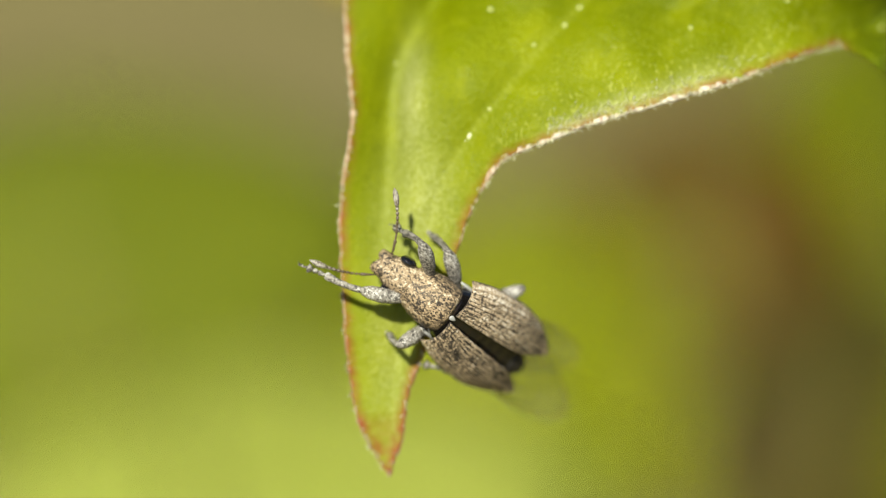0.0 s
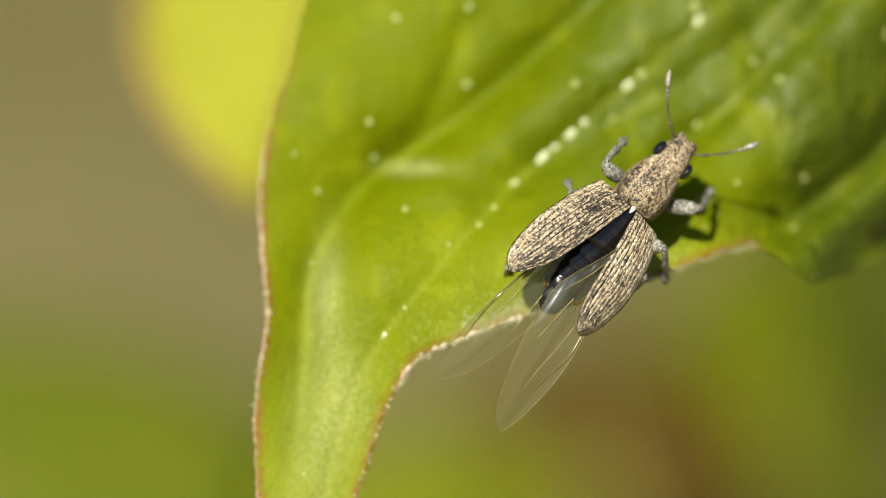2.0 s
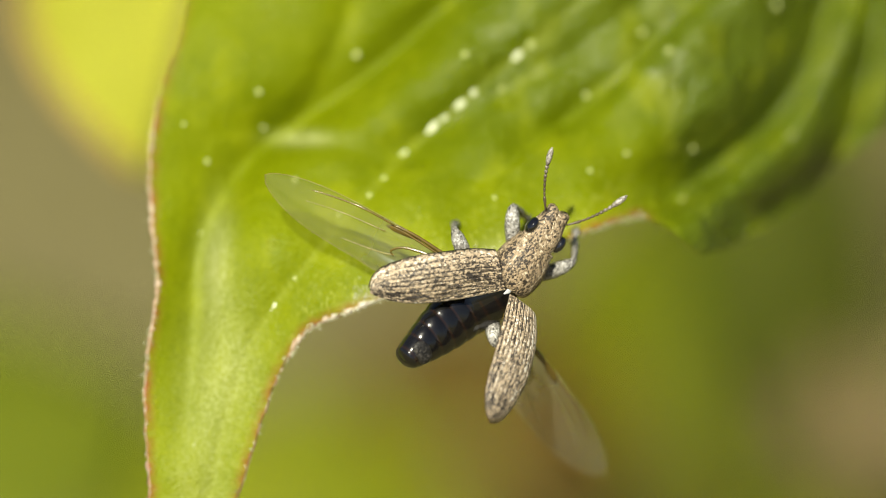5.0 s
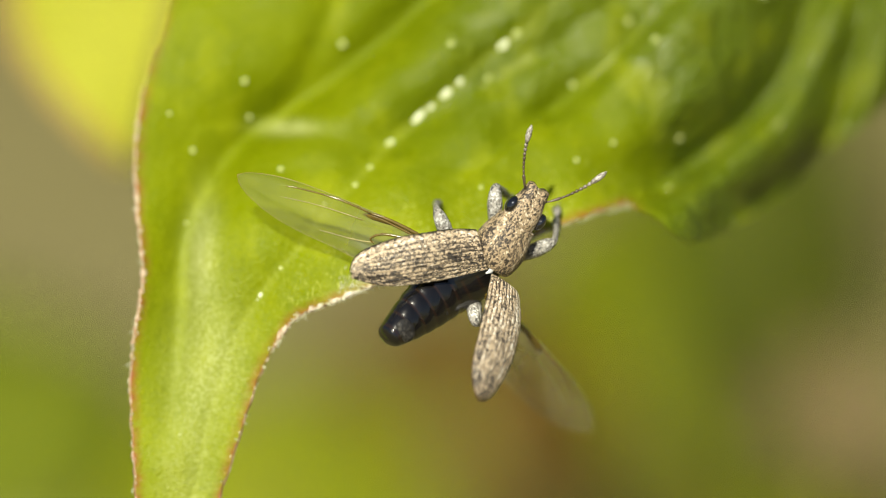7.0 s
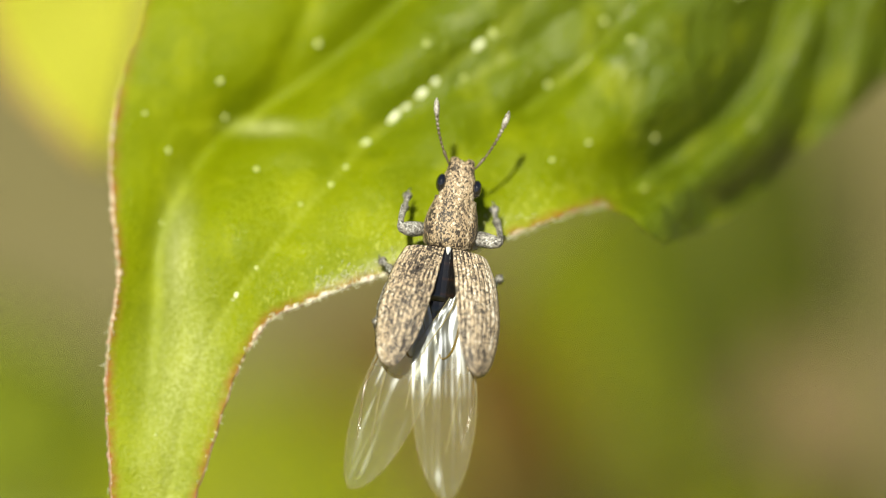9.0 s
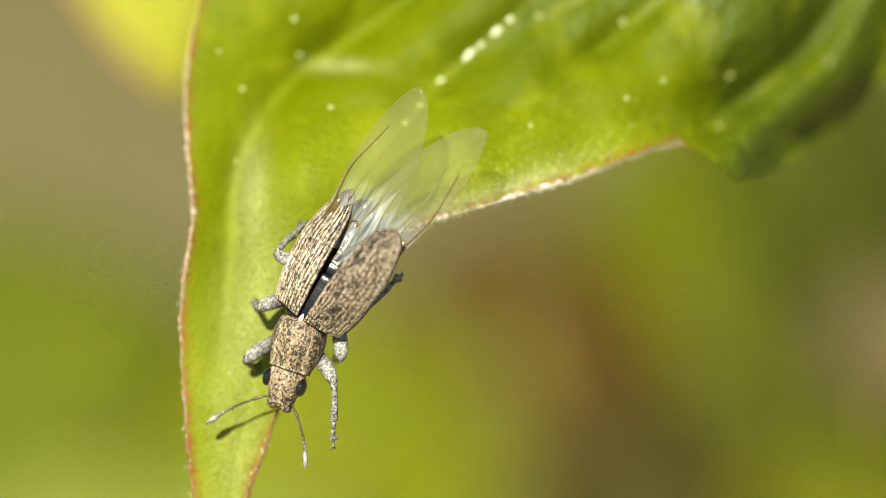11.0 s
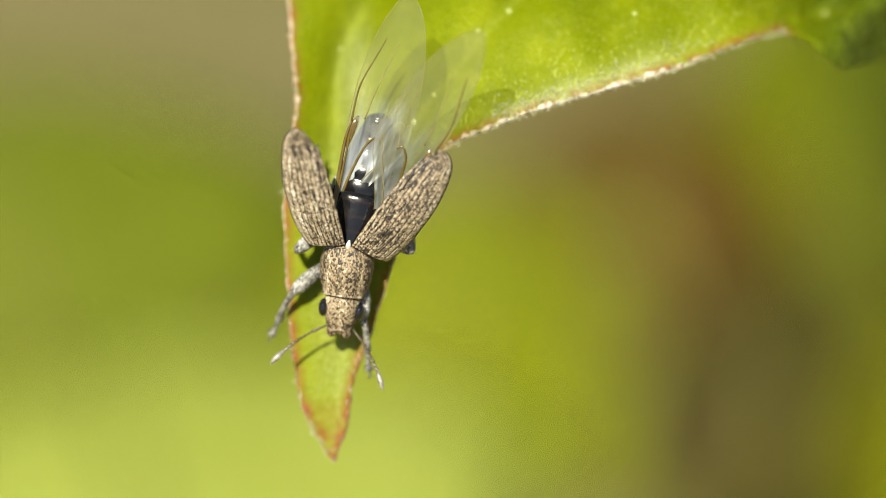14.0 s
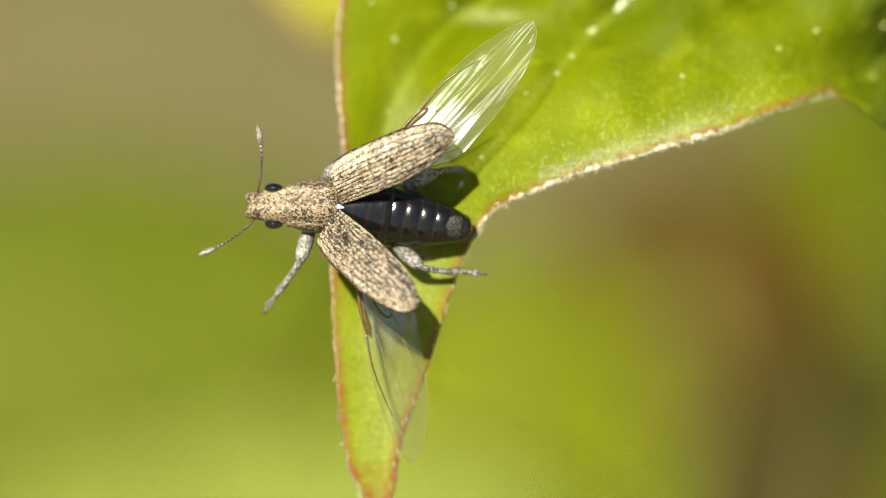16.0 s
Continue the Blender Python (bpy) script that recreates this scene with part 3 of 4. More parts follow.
def build_ground():
    bm = bmesh.new()
    edges = [-400, -60, -8, -2] + [-0.9 + 0.06 * i for i in range(31)] + [2, 8, 60, 400]
    rows = []
    for y in edges:
        row = []
        for x in edges:
            near = abs(x) < 1.5 and abs(y) < 1.5
            z = 0.008 * math.sin(x * 21 + 1) * math.sin(y * 17) + 0.004 * math.sin(x * 47 + y * 31) if near else 0.0
            row.append(bm.verts.new((x, y, z)))
        rows.append(row)
    for r, s in zip(rows, rows[1:]):
        for i in range(len(edges) - 1):
            bm.faces.new((r[i], r[i + 1], s[i + 1], s[i]))
    tagged(meshed("ground", bm, SOIL), "bare brown soil, far out of focus", "ground", kind="structure")


build_ground()
build_leaf()
far_leaf("yellow_leaf", "sunlit yellow-green rounded leaf close behind", 356, -85, 0.022, 660, 790, -12, YELLOW, (-8, 6), (0.022, 0.05, 0.262), RIM)
far_leaf("broad_leaf", "pale lime broad leaf in full sun", -70, 1290, 0.082, 1500, 640, 14, LIME, (-16, 0))
far_leaf("broad_leaf", "golden green leaf low beside the stem", 1445, 1185, 0.084, 640, 640, 30, GOLDEN, (-16, 0))
far_leaf("broad_leaf", "yellow-green rounded leaf in full sun", 480, 945, 0.100, 680, 620, -10, BLOND, (-16, 0))
far_leaf("broad_leaf", "yellow-green leaf behind the leaf tip", 765, 1010, 0.101, 560, 540, 12, BLOND, (-16, 0))
far_leaf("broad_leaf", "olive green leaf low on the plant", -330, 800, 0.098, 1300, 640, 14, MIDGREEN, (-16, 8))
far_leaf("broad_leaf", "olive green leaf beside bare soil", 1190, 590, 0.108, 720, 700, 8, OLIVE, (-16, -6))
far_leaf("broad_leaf", "dark green leaf beyond the lobe", 1400, 430, 0.100, 460, 680, -8, DARKLEAF, (-15, 14))
far_leaf("dry_leaf", "russet withered leaf above the soil", 800, 720, 0.103, 540, 480, 20, RUSSET, (-16, 0))
# stands in for the deep shade between leaves, put into a brown colour
far_leaf("dry_leaf", "dull brown sheet for the shaded gap between the leaves", 1072, 1090, 0.099, 510, 610, -15, UMBER, (-10, 10))
far_leaf("dry_leaf", "dark brown withered leaf lying low", 1430, 940, 0.106, 460, 420, 25, UMBER, (-14, 0))
far_leaf("dry_leaf", "small pinkish dry leaf on the soil", 1480, 710, 0.090, 200, 220, 15, DRYLEAF, (-16, 0))


# ---- the weevil (forward is y, its right is x, its back is z) ----
HINGE, WING_HINGE = (0.14, -0.03, 0.40), (0.42, -0.42, 0.22)
FEMUR, TIBIA, FEELER = 1.14, 1.56, 1.55
COXA = {"fore": (0.30, 0.45, -0.42), "mid": (0.42, -0.45, -0.42), "hind": (0.42, -1.15, -0.40)}
REST = {"fore": (0.95, 1.25, -0.85), "mid": (1.40, -0.35, -0.85), "hind": (1.25, -1.95, -0.80)}


def elytron(side):
    """One wing case, from its hinge back along -y, its suture at x = 0."""
    bm = bmesh.new()
    uv = bm.loops.layers.uv.new("UVMap")
    nu, nv = 80, 84

    def at(u, v, inner=0.0):
        v = max(v, 0.001)
        width = 0.98 * min(1.0, 0.80 + 0.20 * math.sin(min(v / 0.35, 1) * math.pi / 2))
        width *= (1 - max(0.0, (v - 0.48) / 0.525) ** 2.3) ** 0.56
        width = max(width, 0.06)
        shoulder = 0.16 * max(0.0, 1 - v / 0.05) ** 2 * u
        x = -0.05 + u * (width - 0.05) + 0.26 * (max(0.0, v - 0.66) / 0.34) ** 2.4
        z = 0.10 + 0.66 * (math.sqrt(max(0.0, 1 - (0.98 * u) ** 2.3)) - 1) * (width / 0.98) ** 0.6
        z += 0.16 * math.sin(math.pi * min(1, v * 1.1)) - 0.42 * max(0.0, v - 0.55) ** 1.7
        # sunken, dotted rows between the ridges
        furrow = max(0.0, math.cos(2 * math.pi * 10 * u) - 0.2 + 0.25 * math.sin(2 * math.pi * 44 * v)) * min(1.0, 6 * (1 - v))
        z -= 0.011 * furrow if inner == 0.0 else 0.0
        return Vector((side * x, -3.02 * v - shoulder, z - inner))

    for inner in (0.0, 0.055):
        grid = [[bm.verts.new(at(i / nu, j / nv, inner)) for i in range(nu + 1)] for j in range(nv + 1)]
        for j in range(nv):
            for i in range(nu):
                f = bm.faces.new((grid[j][i], grid[j][i + 1], grid[j + 1][i + 1], grid[j + 1][i]))
                for loop, (a, b) in zip(f.loops, ((i, j), (i + 1, j), (i + 1, j + 1), (i, j + 1))):
                    loop[uv].uv = (a / nu, b / nv)
        if inner == 0.0:
            outer = grid
    rim = [(j, 0) for j in range(nv + 1)] + [(nv, i) for i in range(1, nu + 1)] + [(j, nu) for j in range(nv - 1, -1, -1)] + [(0, i) for i in range(nu - 1, 0, -1)]
    for (a, b), (c, d) in zip(rim, rim[1:] + rim[:1]):
        bm.faces.new((outer[a][b], outer[c][d], grid[c][d], grid[a][b]))
    bmesh.ops.recalc_face_normals(bm, faces=bm.faces)
    return bm


def wing_outline(u):
    """Front and back edge of the wing at u along its length."""
    front = 0.08 + 0.14 * math.sin(math.pi * min(1, u))
    grow = min(1.0, u / 0.42)
    return front, front - 0.22 - 1.18 * grow * grow * (3 - 2 * grow)


def wing(side, parent):
    long, nu, nv = 5.3, 40, 12

    def at(u, v):
        f, b = wing_outline(u)
        if u > 0.55:
            k = max(0.0, 1 - ((u - 0.55) / 0.45) ** 2.0) ** 0.62
            mid = f * 0.62 + b * 0.38
            f, b = mid + (f - mid) * max(k, 0.03), mid + (b - mid) * max(k, 0.03)
        ripple = 0.035 * math.sin(9 * v + 3.5 * u) * min(1, 3 * u) + 0.018 * math.sin(21 * v - 6 * u) + 0.02 * math.sin(13 * u + 4 * v) + 0.10 * math.sin(math.pi * u) * (v - 0.5) ** 2
        return Vector((side * u * long, f + (b - f) * v, ripple * 0.9 * min(1.0, 4.0 * (1.02 - u))))

    bm = bmesh.new()
    grid = [[bm.verts.new(at(i / nu, j / nv)) for j in range(nv + 1)] for i in range(nu + 1)]
    for a, b in zip(grid, grid[1:]):
        for j in range(nv):
            bm.faces.new((a[j], a[j + 1], b[j + 1], b[j]))
    ob = part("hind_wing", bm, WING, parent, "clear pale hind wing membrane")
    for name, line, radius, skin in (("vein", [(0, 0.04), (0.15, 0.02), (0.34, 0.01), (0.43, 0.05)], 0.050, AMBER), ("vein", [(0.02, 0.16), (0.18, 0.10), (0.36, 0.07), (0.43, 0.09)], 0.032, AMBER),
                                     ("vein", [(0, 0.34), (0.2, 0.30), (0.34, 0.36), (0.39, 0.50), (0.37, 0.58)], 0.034, AMBER), ("fine_vein", [(0.37, 0.56), (0.46, 0.66), (0.60, 0.78)], 0.014, CLEAR),
                                     ("fine_vein", [(0.43, 0.05), (0.58, 0.05), (0.72, 0.16), (0.80, 0.22)], 0.020, AMBER), ("fine_vein", [(0.45, 0.24), (0.62, 0.34), (0.80, 0.48)], 0.012, CLEAR),
                                     ("fine_vein", [(0.10, 0.62), (0.25, 0.72), (0.40, 0.90)], 0.012, CLEAR)):
        bm = bmesh.new()
        pts = smooth_stations(line, 14)
        tube(bm, [at(u, v) + Vector((0, 0, 0.006)) for u, v in pts], [radius * (1.2 - 0.7 * i / 13) for i in range(14)], 6)
        part(name, bm, skin, ob, "amber wing vein" if skin is AMBER else "pale fine wing vein")
    bm = bmesh.new()
    edge = [at(i / 60, 0.0) for i in range(61)] + [at(i / 60, 1.0) for i in range(59, -1, -1)]
    tube(bm, edge, 0.006, 5)
    part("wing_edge", bm, CLEAR, ob, "thin brownish wing edge")
    bm = bmesh.new()
    tube(bm, [at(0.30, 0.05), at(0.36, 0.07), at(0.42, 0.10), at(0.46, 0.14)], [0.02, 0.085, 0.095, 0.02], 8)
    for v in bm.verts:
        v.co.z *= 0.35
    part("joint", bm, AMBER, ob, "dark amber fold of the wing")
    return ob


def femur_mesh():
    bm = bmesh.new()
    tube(bm, [(0, 0, 0), (0.12, 0, 0.01), (0.35, 0, 0.03), (0.58, 0, 0.03), (0.78, 0, 0.01), (0.90, 0, 0), (0.95, 0, 0)], [0.07, 0.10, 0.15, 0.175, 0.15, 0.10, 0.05], 12)
    bmesh.ops.scale(bm, vec=(FEMUR / 0.92, 1, 1), verts=bm.verts)
    return bm


def tibia_mesh():
    """Shin, beaded lobed foot and claws along x."""
    bm = bmesh.new()
    tube(bm, [(-0.03, 0, 0), (0.05, 0, 0), (0.30, 0, 0.03), (0.6, 0, 0.03), (0.84, 0, 0), (0.88, 0, 0)], [0.05, 0.080, 0.068, 0.074, 0.098, 0.05], 10)
    x = 0.88
    for long, r in ((0.17, 0.066), (0.12, 0.068), (0.15, 0.115)):
        tube(bm, [(x, 0, 0), (x + long * 0.25, 0, 0), (x + long * 0.8, 0, 0), (x + long, 0, 0)], [0.025, r * 0.65, r, 0.03], 8)
        x += long
    tube(bm, [(x - 0.02, 0, 0), (x + 0.10, 0, 0.015), (x + 0.15, 0, 0)], [0.022, 0.03, 0.032], 6)
    for s in (-1, 1):
        tube(bm, [(x + 0.13, s * 0.01, 0), (x + 0.19, s * 0.055, 0.01), (x + 0.22, s * 0.065, -0.04)], [0.018, 0.014, 0.005], 5)
    return bm


def feeler_mesh(side):
    """Scape, beaded funicle and club along x, bent at the elbow."""
    bm = bmesh.new()

    def at(x):
        return x, -side * 0.11 * math.sin(math.pi * min(1.0, x / 1.6)) ** 0.8 if x > 0 else 0.0, 0.03

    tube(bm, [(0, 0, 0), at(0.15), at(0.36), at(0.42)], [0.020, 0.022, 0.038, 0.020], 8)
    x = 0.41
    for i in range(7):
        long, r = 0.105, 0.028 + 0.0032 * i
        tube(bm, [at(x), at(x + 0.35 * long), at(x + 0.75 * long), at(x + long)], [0.016, 0.8 * r, r, 0.018], 7)
        x += long
    tube(bm, [at(x - 0.01), at(x + 0.07), at(x + 0.20), at(x + 0.33), at(x + 0.42)], [0.028, 0.054, 0.070, 0.054, 0.014], 10)
    return bm


def build_weevil():
    w = new("weevil")
    tagged(w, "mottled tan and dark brown weevil clambering on the leaf", "beetle")
    made = {"thing": w}
    # chest and black abdomen with its rings
    bm = body_loft(smooth_stations([(0.12, 0.25, 0.22, 0.05), (0.05, 0.46, 0.40, -0.02), (-0.35, 0.66, 0.50, -0.06), (-0.80, 0.70, 0.52, -0.08), (-1.15, 0.66, 0.48, -0.08), (-1.25, 0.3, 0.2, -0.08)], 22), 32, 2.2)
    part("hind_chest", bm, BLACK, w, "glossy black back under the wing cases")
    stations = []
    for i in range(61):
        v = i / 60
        seg = (v * 6.5) % 1.0
        wide = 0.63 * (1 - max(0.0, v - 0.10) ** 1.8 * 0.76) * (1 if v < 0.93 else math.sqrt(max(0.02, 1 - ((v - 0.93) / 0.07) ** 2)))
        step = 0.034 * math.sin(math.pi * seg) ** 0.6
        stations.append((-2.2 * v, wide + step * (1 - v), (0.46 - 0.16 * v) * (1 if v < 0.93 else math.sqrt(max(0.02, 1 - ((v - 0.93) / 0.07) ** 2))) + step, -0.06 + 0.02 * v))
    made["abdomen"] = part("abdomen", body_loft(stations, 36, 2.2), BLACK, w, "glossy black ringed abdomen")
    bm = body_loft(smooth_stations([(-1.60, 0.05, 0.03, 0.300), (-1.68, 0.22, 0.07, 0.285), (-1.82, 0.27, 0.07, 0.275), (-1.95, 0.22, 0.07, 0.25), (-2.02, 0.05, 0.04, 0.21)], 14), 16)
    part("tail_plate", bm, TAIL, made["abdomen"], "dark tail plate dusted with pale scales")
    bm = body_loft(smooth_stations([(-0.05, 0.3, 0.2, -0.38), (-0.5, 0.66, 0.26, -0.36), (-1.3, 0.72, 0.26, -0.36), (-1.6, 0.5, 0.2, -0.34)], 14), 24, 2.4)
    part("chest_plate", bm, LEGS, w, "grey scaled underside")
    for s in (-1, 1):
        bm = body_loft(smooth_stations([(-0.10, 0.02, 0.03, 0), (-0.35, 0.04, 0.10, 0), (-0.9, 0.04, 0.08, 0), (-1.3, 0.015, 0.03, 0)], 12), 12, 2.0)
        part("flank_plate", bm, WHITE, w, "white scaled strip along the flank", pose(s * 0.00068, 0, -0.00018))
    bm = body_loft(smooth_stations([(0.05, 0.02, 0.02, 0.0), (0.0, 0.06, 0.03, 0.0), (-0.07, 0.045, 0.03, 0.0), (-0.14, 0.015, 0.015, 0.0)], 10), 12)
    part("scutellum", bm, WHITE, w, "tiny whitish shield between the wing cases", pose(0, 0, 0.00043))
    # fore body: prothorax, head with snout, eyes, feelers
    bm = body_loft(smooth_stations([(-0.02, 0.34, 0.32, 0.02), (0.03, 0.50, 0.46, 0.0), (0.16, 0.56, 0.52, 0.0), (0.46, 0.60, 0.55, 0.0), (0.76, 0.56, 0.52, -0.02), (0.98, 0.49, 0.46, -0.04), (1.08, 0.47, 0.43, -0.05), (1.13, 0.465, 0.425, -0.05), (1.14, 0.38, 0.35, -0.05)], 40), 40, 2.15)
    pro = part("prothorax", bm, SCALES, w, "mottled scaled neck shield")
    made["prothorax"] = pro
    bm = body_loft(smooth_stations([(1.04, 0.35, 0.34, -0.06), (1.15, 0.385, 0.345, -0.06), (1.32, 0.405, 0.35, -0.07), (1.50, 0.39, 0.33, -0.09), (1.64, 0.345, 0.29, -0.11), (1.78, 0.305, 0.25, -0.14), (1.92, 0.29, 0.21, -0.17), (2.02, 0.27, 0.17, -0.19), (2.06, 0.20, 0.10, -0.20)], 30), 28, 2.3)
    for v in bm.verts:
        if v.co.z > 0 and v.co.y > 1.25 and abs(v.co.x) < 0.06:
            v.co.z -= 0.035
        if v.co.y > 1.95 and abs(v.co.x) < 0.10:
            v.co.y -= 0.08
    part("head", bm, SCALES, pro, "tan scaled head with a short broad snout")
    for s in (-1, 1):
        bm = bmesh.new()
        bmesh.ops.create_uvsphere(bm, u_segments=20, v_segments=14, radius=0.205)
        bmesh.ops.scale(bm, vec=(0.58, 1.0, 0.9), verts=bm.verts)
        part("eye", bm, EYE, pro, "round glossy black eye", pose(s * 0.000395, 0.00142, 0.00003))
    made["feelers"] = []
    for s in (-1, 1):
        made["feelers"].append(part("antenna", feeler_mesh(s), HORN, pro, "beaded brown antenna with a pale club"))
    made["elytra"] = [part("wing_case", elytron(s), ELYTRA, w, "mottled tan wing case with dark streaks") for s in (-1, 1)]
    made["wings"] = [wing(s, w) for s in (-1, 1)]
    made["legs"] = {}
    for which in COXA:
        for s in (-1, 1):
            thigh = part("femur", femur_mesh(), LEGS, w, "grey scaled thigh")
            made["legs"][which, s] = thigh, part("shin", tibia_mesh(), LEGS, thigh, "grey scaled shin with a lobed foot")
    return made


WEEVIL = build_weevil()
TRACKS = {"thing": [], "prothorax": [], "abdomen": [], "feelers": ([], []), "elytra": ([], []), "wings": ([], []), "legs": {k: ([], []) for k in WEEVIL["legs"]}}


GLEAM = ((INV_FACE.to_3x3() @ SUN) + Vector((0, 0, 1))).normalized()


def glint(body, spread, twist):
    """How squarely a wing so turned throws the sun at the lens."""
    return abs((body.to_3x3() @ spread.to_3x3() @ Matrix.Rotation(radians(twist), 3, "X") @ Vector((0, 0, 1))).dot(GLEAM))


def mm(v):
    return Vector(v) * 0.001


def stance(t, at, head, tail, cases, wings, feelers, feet={}, roll=0.0, pitch=0.0, lift=60.0, twist=(0, 0), nod=0.0, rise=(0, 0), held=(), hot=False, depth=(1, 1), shine=(0, 0), bank=0.5, calm=False):
    """The weevil's pose at t seconds, from places on the leaf's chart: its waist, snout and tail, the tips of its wing cases, wings and
    feelers (left, right) and its feet; hot: the abdomen arches up; depth -1: a wing points away; held: feet that are off the leaf, at the body's height;
    calm: folded wings are turned out of the sun's glance."""
    back = Vector((at[0] - tail[0], at[1] - tail[1])).normalized()
    high = max(0.0, 540 - at[1])
    lift -= 0.13 * high
    pitch += 7 * back.y * min(1.0, high / 150)
    here = INV_FACE @ chart(*at, lift)

    def flat(p, h=lift):
        return INV_FACE @ chart(p[0], p[1], h)

    ahead = here - flat(tail)
    turn = math.atan2(ahead.y, ahead.x) - math.pi / 2
    body = Matrix.Translation(here) @ Matrix.Rotation(turn, 4, "Z") @ Matrix.Rotation(radians(pitch), 4, "X") @ Matrix.Rotation(radians(roll), 4, "Y")
    lean = Matrix.Rotation(radians(pitch), 3, "X") @ Matrix.Rotation(radians(roll), 3, "Y")
    TRACKS["thing"].append((t, FACE @ body))
    inv = body.inverted()
    plain = (Matrix.Translation(here) @ Matrix.Rotation(turn, 4, "Z")).inverted()
    to = plain @ flat(head)
    neck = Matrix.Translation(mm((0, 0, 0.36)))
    fore = neck @ Matrix.Rotation(math.atan2(-to.x, to.y), 4, "Z") @ Matrix.Rotation(radians(nod), 4, "X") @ neck.inverted()
    TRACKS["prothorax"].append((t, fore))
    span = (plain @ flat(tail)).to_2d().length
    raised = math.acos(min(1.0, max(0.55, (span - 0.0008) / 0.0022))) if hot else 0.0
    TRACKS["abdomen"].append((t, Matrix.Translation(mm((0, -0.80, -0.04))) @ Matrix.Rotation(-0.8 * raised, 4, "X")))
    fore_inv = (body @ fore).inverted()
    for k, s in enumerate((-1, 1)):
        base = mm((s * 0.24, 1.80, -0.12))
        tip = fore_inv @ flat(feelers[k], lift + 14)
        way = tip - base
        reach = min(1.0, math.hypot(way.x, way.y) / (FEELER * 0.001))
        way.z = 0.001 * FEELER * (0.25 * math.sqrt(1 - reach * reach) + 0.08)
        TRACKS["feelers"][k].append((t, aim(base, way, (0, 0, 1))))
        # wing case and hind wing: aimed at their tips, raised as far as they look shortened
        for track, hinge, long, cap, aside in ((TRACKS["elytra"], HINGE, 2.98, 0.8, 0.05), (TRACKS["wings"], WING_HINGE, 5.3, 1.2, 0.085)):
            root = mm((s * hinge[0], hinge[1], hinge[2]))
            tip = cases[k] if track is TRACKS["elytra"] else wings[k]
            way = plain @ flat(tip, lift + 30) - lean @ root
            length = 0.001 * long
            flat_way = min(way.to_2d().length, length)
            way = Vector((way.x, way.y, 0)).normalized() * flat_way + Vector((0, 0, (max(depth) if track is TRACKS["elytra"] else depth[k]) * math.sqrt(length * length - flat_way * flat_way)))
            way = lean.inverted() @ way
            high = math.asin(max(-1.0, min(1.0, way.z / length)))
            if track is TRACKS["elytra"]:
                open_ = min(max(s * math.atan2(way.x, -way.y) - aside, -0.02), 1.2)
                up = min(max(high, 0.0), cap) if open_ > 0.08 else 0.0
                track[k].append((t, Matrix.Translation(root) @ Matrix.Rotation(s * open_, 4, "Z") @ Matrix.Rotation(-up, 4, "X") @ Matrix.Rotation(-s * bank * open_, 4, "Y")))
            else:
                if shine[k]:
                    # turned so that the sun glances off it
                    turned = body.to_3x3() @ Matrix.Rotation(s * aside, 3, "Z") @ way
                    gleam = (GLEAM * shine[k] + Vector((0, 0, 1 - shine[k]))).normalized()
                    turned.z = -(gleam.x * turned.x + gleam.y * turned.y) / gleam.z
                    set_up = aim((0, 0, 0), turned * s, gleam).to_3x3()
                    track[k].append((t, Matrix.Translation(root) @ (body.to_3x3().inverted() @ set_up).to_4x4()))
                    continue
                sweep = min(max(math.atan2(way.y, s * way.x) + aside, -1.75), 0.8)
                up = min(max(high, -cap), cap if sweep > -1.2 else 0.10) + radians(rise[k])
                spread = Matrix.Rotation(s * sweep, 4, "Z") @ Matrix.Rotation(-s * up, 4, "Y")
                turn_by = 0 if (sweep < -0.9 and not calm) or glint(body, spread, twist[k]) < 0.88 else min((0, 10, -10, 20, -20, 30, -30), key=lambda d: glint(body, spread, twist[k] + d))
                track[k].append((t, Matrix.Translation(root) @ spread @ Matrix.Rotation(radians(twist[k] + turn_by), 4, "X")))
    for (which, s), (upper, lower) in TRACKS["legs"].items():
        c, rest = mm(COXA[which]), mm(REST[which])
        c.x, rest.x = c.x * s, rest.x * s
        key = ("R" if s > 0 else "L") + {"fore": "1", "mid": "2", "hind": "3"}[which]
        foot, bend = rest, None
        if key in feet:
            *joint, x, y = feet[key]
            foot = inv @ flat((x, y), lift - 20 if key in held else min(relief_at(x, y) + 3, lift - 30))
            bend = joint
        a, b = FEMUR * 0.001, TIBIA * 0.001
        out = Vector((1.0 * s, 0.25 if which == "fore" else -0.25, 0.45))
        if bend:
            # a knee that shows: the thigh rises to it as far as it looks shortened, the shin drops to the foot
            top = body @ c
            over = flat(bend, lift) - top
            over.z = 0.0
            if over.length > 0.985 * a:
                over *= 0.985 * a / over.length
            over.z = math.sqrt(a * a - over.length_squared) 
            over *= a / over.length
            knee = inv @ (top + over)
            drop = flat((x, y), lift) - (top + over)
            drop.z = 0.0
            if drop.length > 0.985 * b:
                drop *= 0.985 * b / drop.length
            drop.z = -math.sqrt(b * b - drop.length_squared) * (0.35 if key in held else 1.0)
            end = inv @ (top + over + drop.normalized() * b)
        else:
            way = foot - c
            d = min(max(way.length, 0.00045), (a + b) * 0.985)
            way.normalize()
            along = (a * a - b * b + d * d) / (2 * d)
            high = math.sqrt(max(0.0, a * a - along * along))
            out = (out - way * out.dot(way)).normalized()
            knee, end = c + way * along + out * high, c + way * d
        first = aim(c, knee - c, out)
        second = aim(knee, end - knee, out)
        upper.append((t, first))
        lower.append((t, first.inverted() @ second))


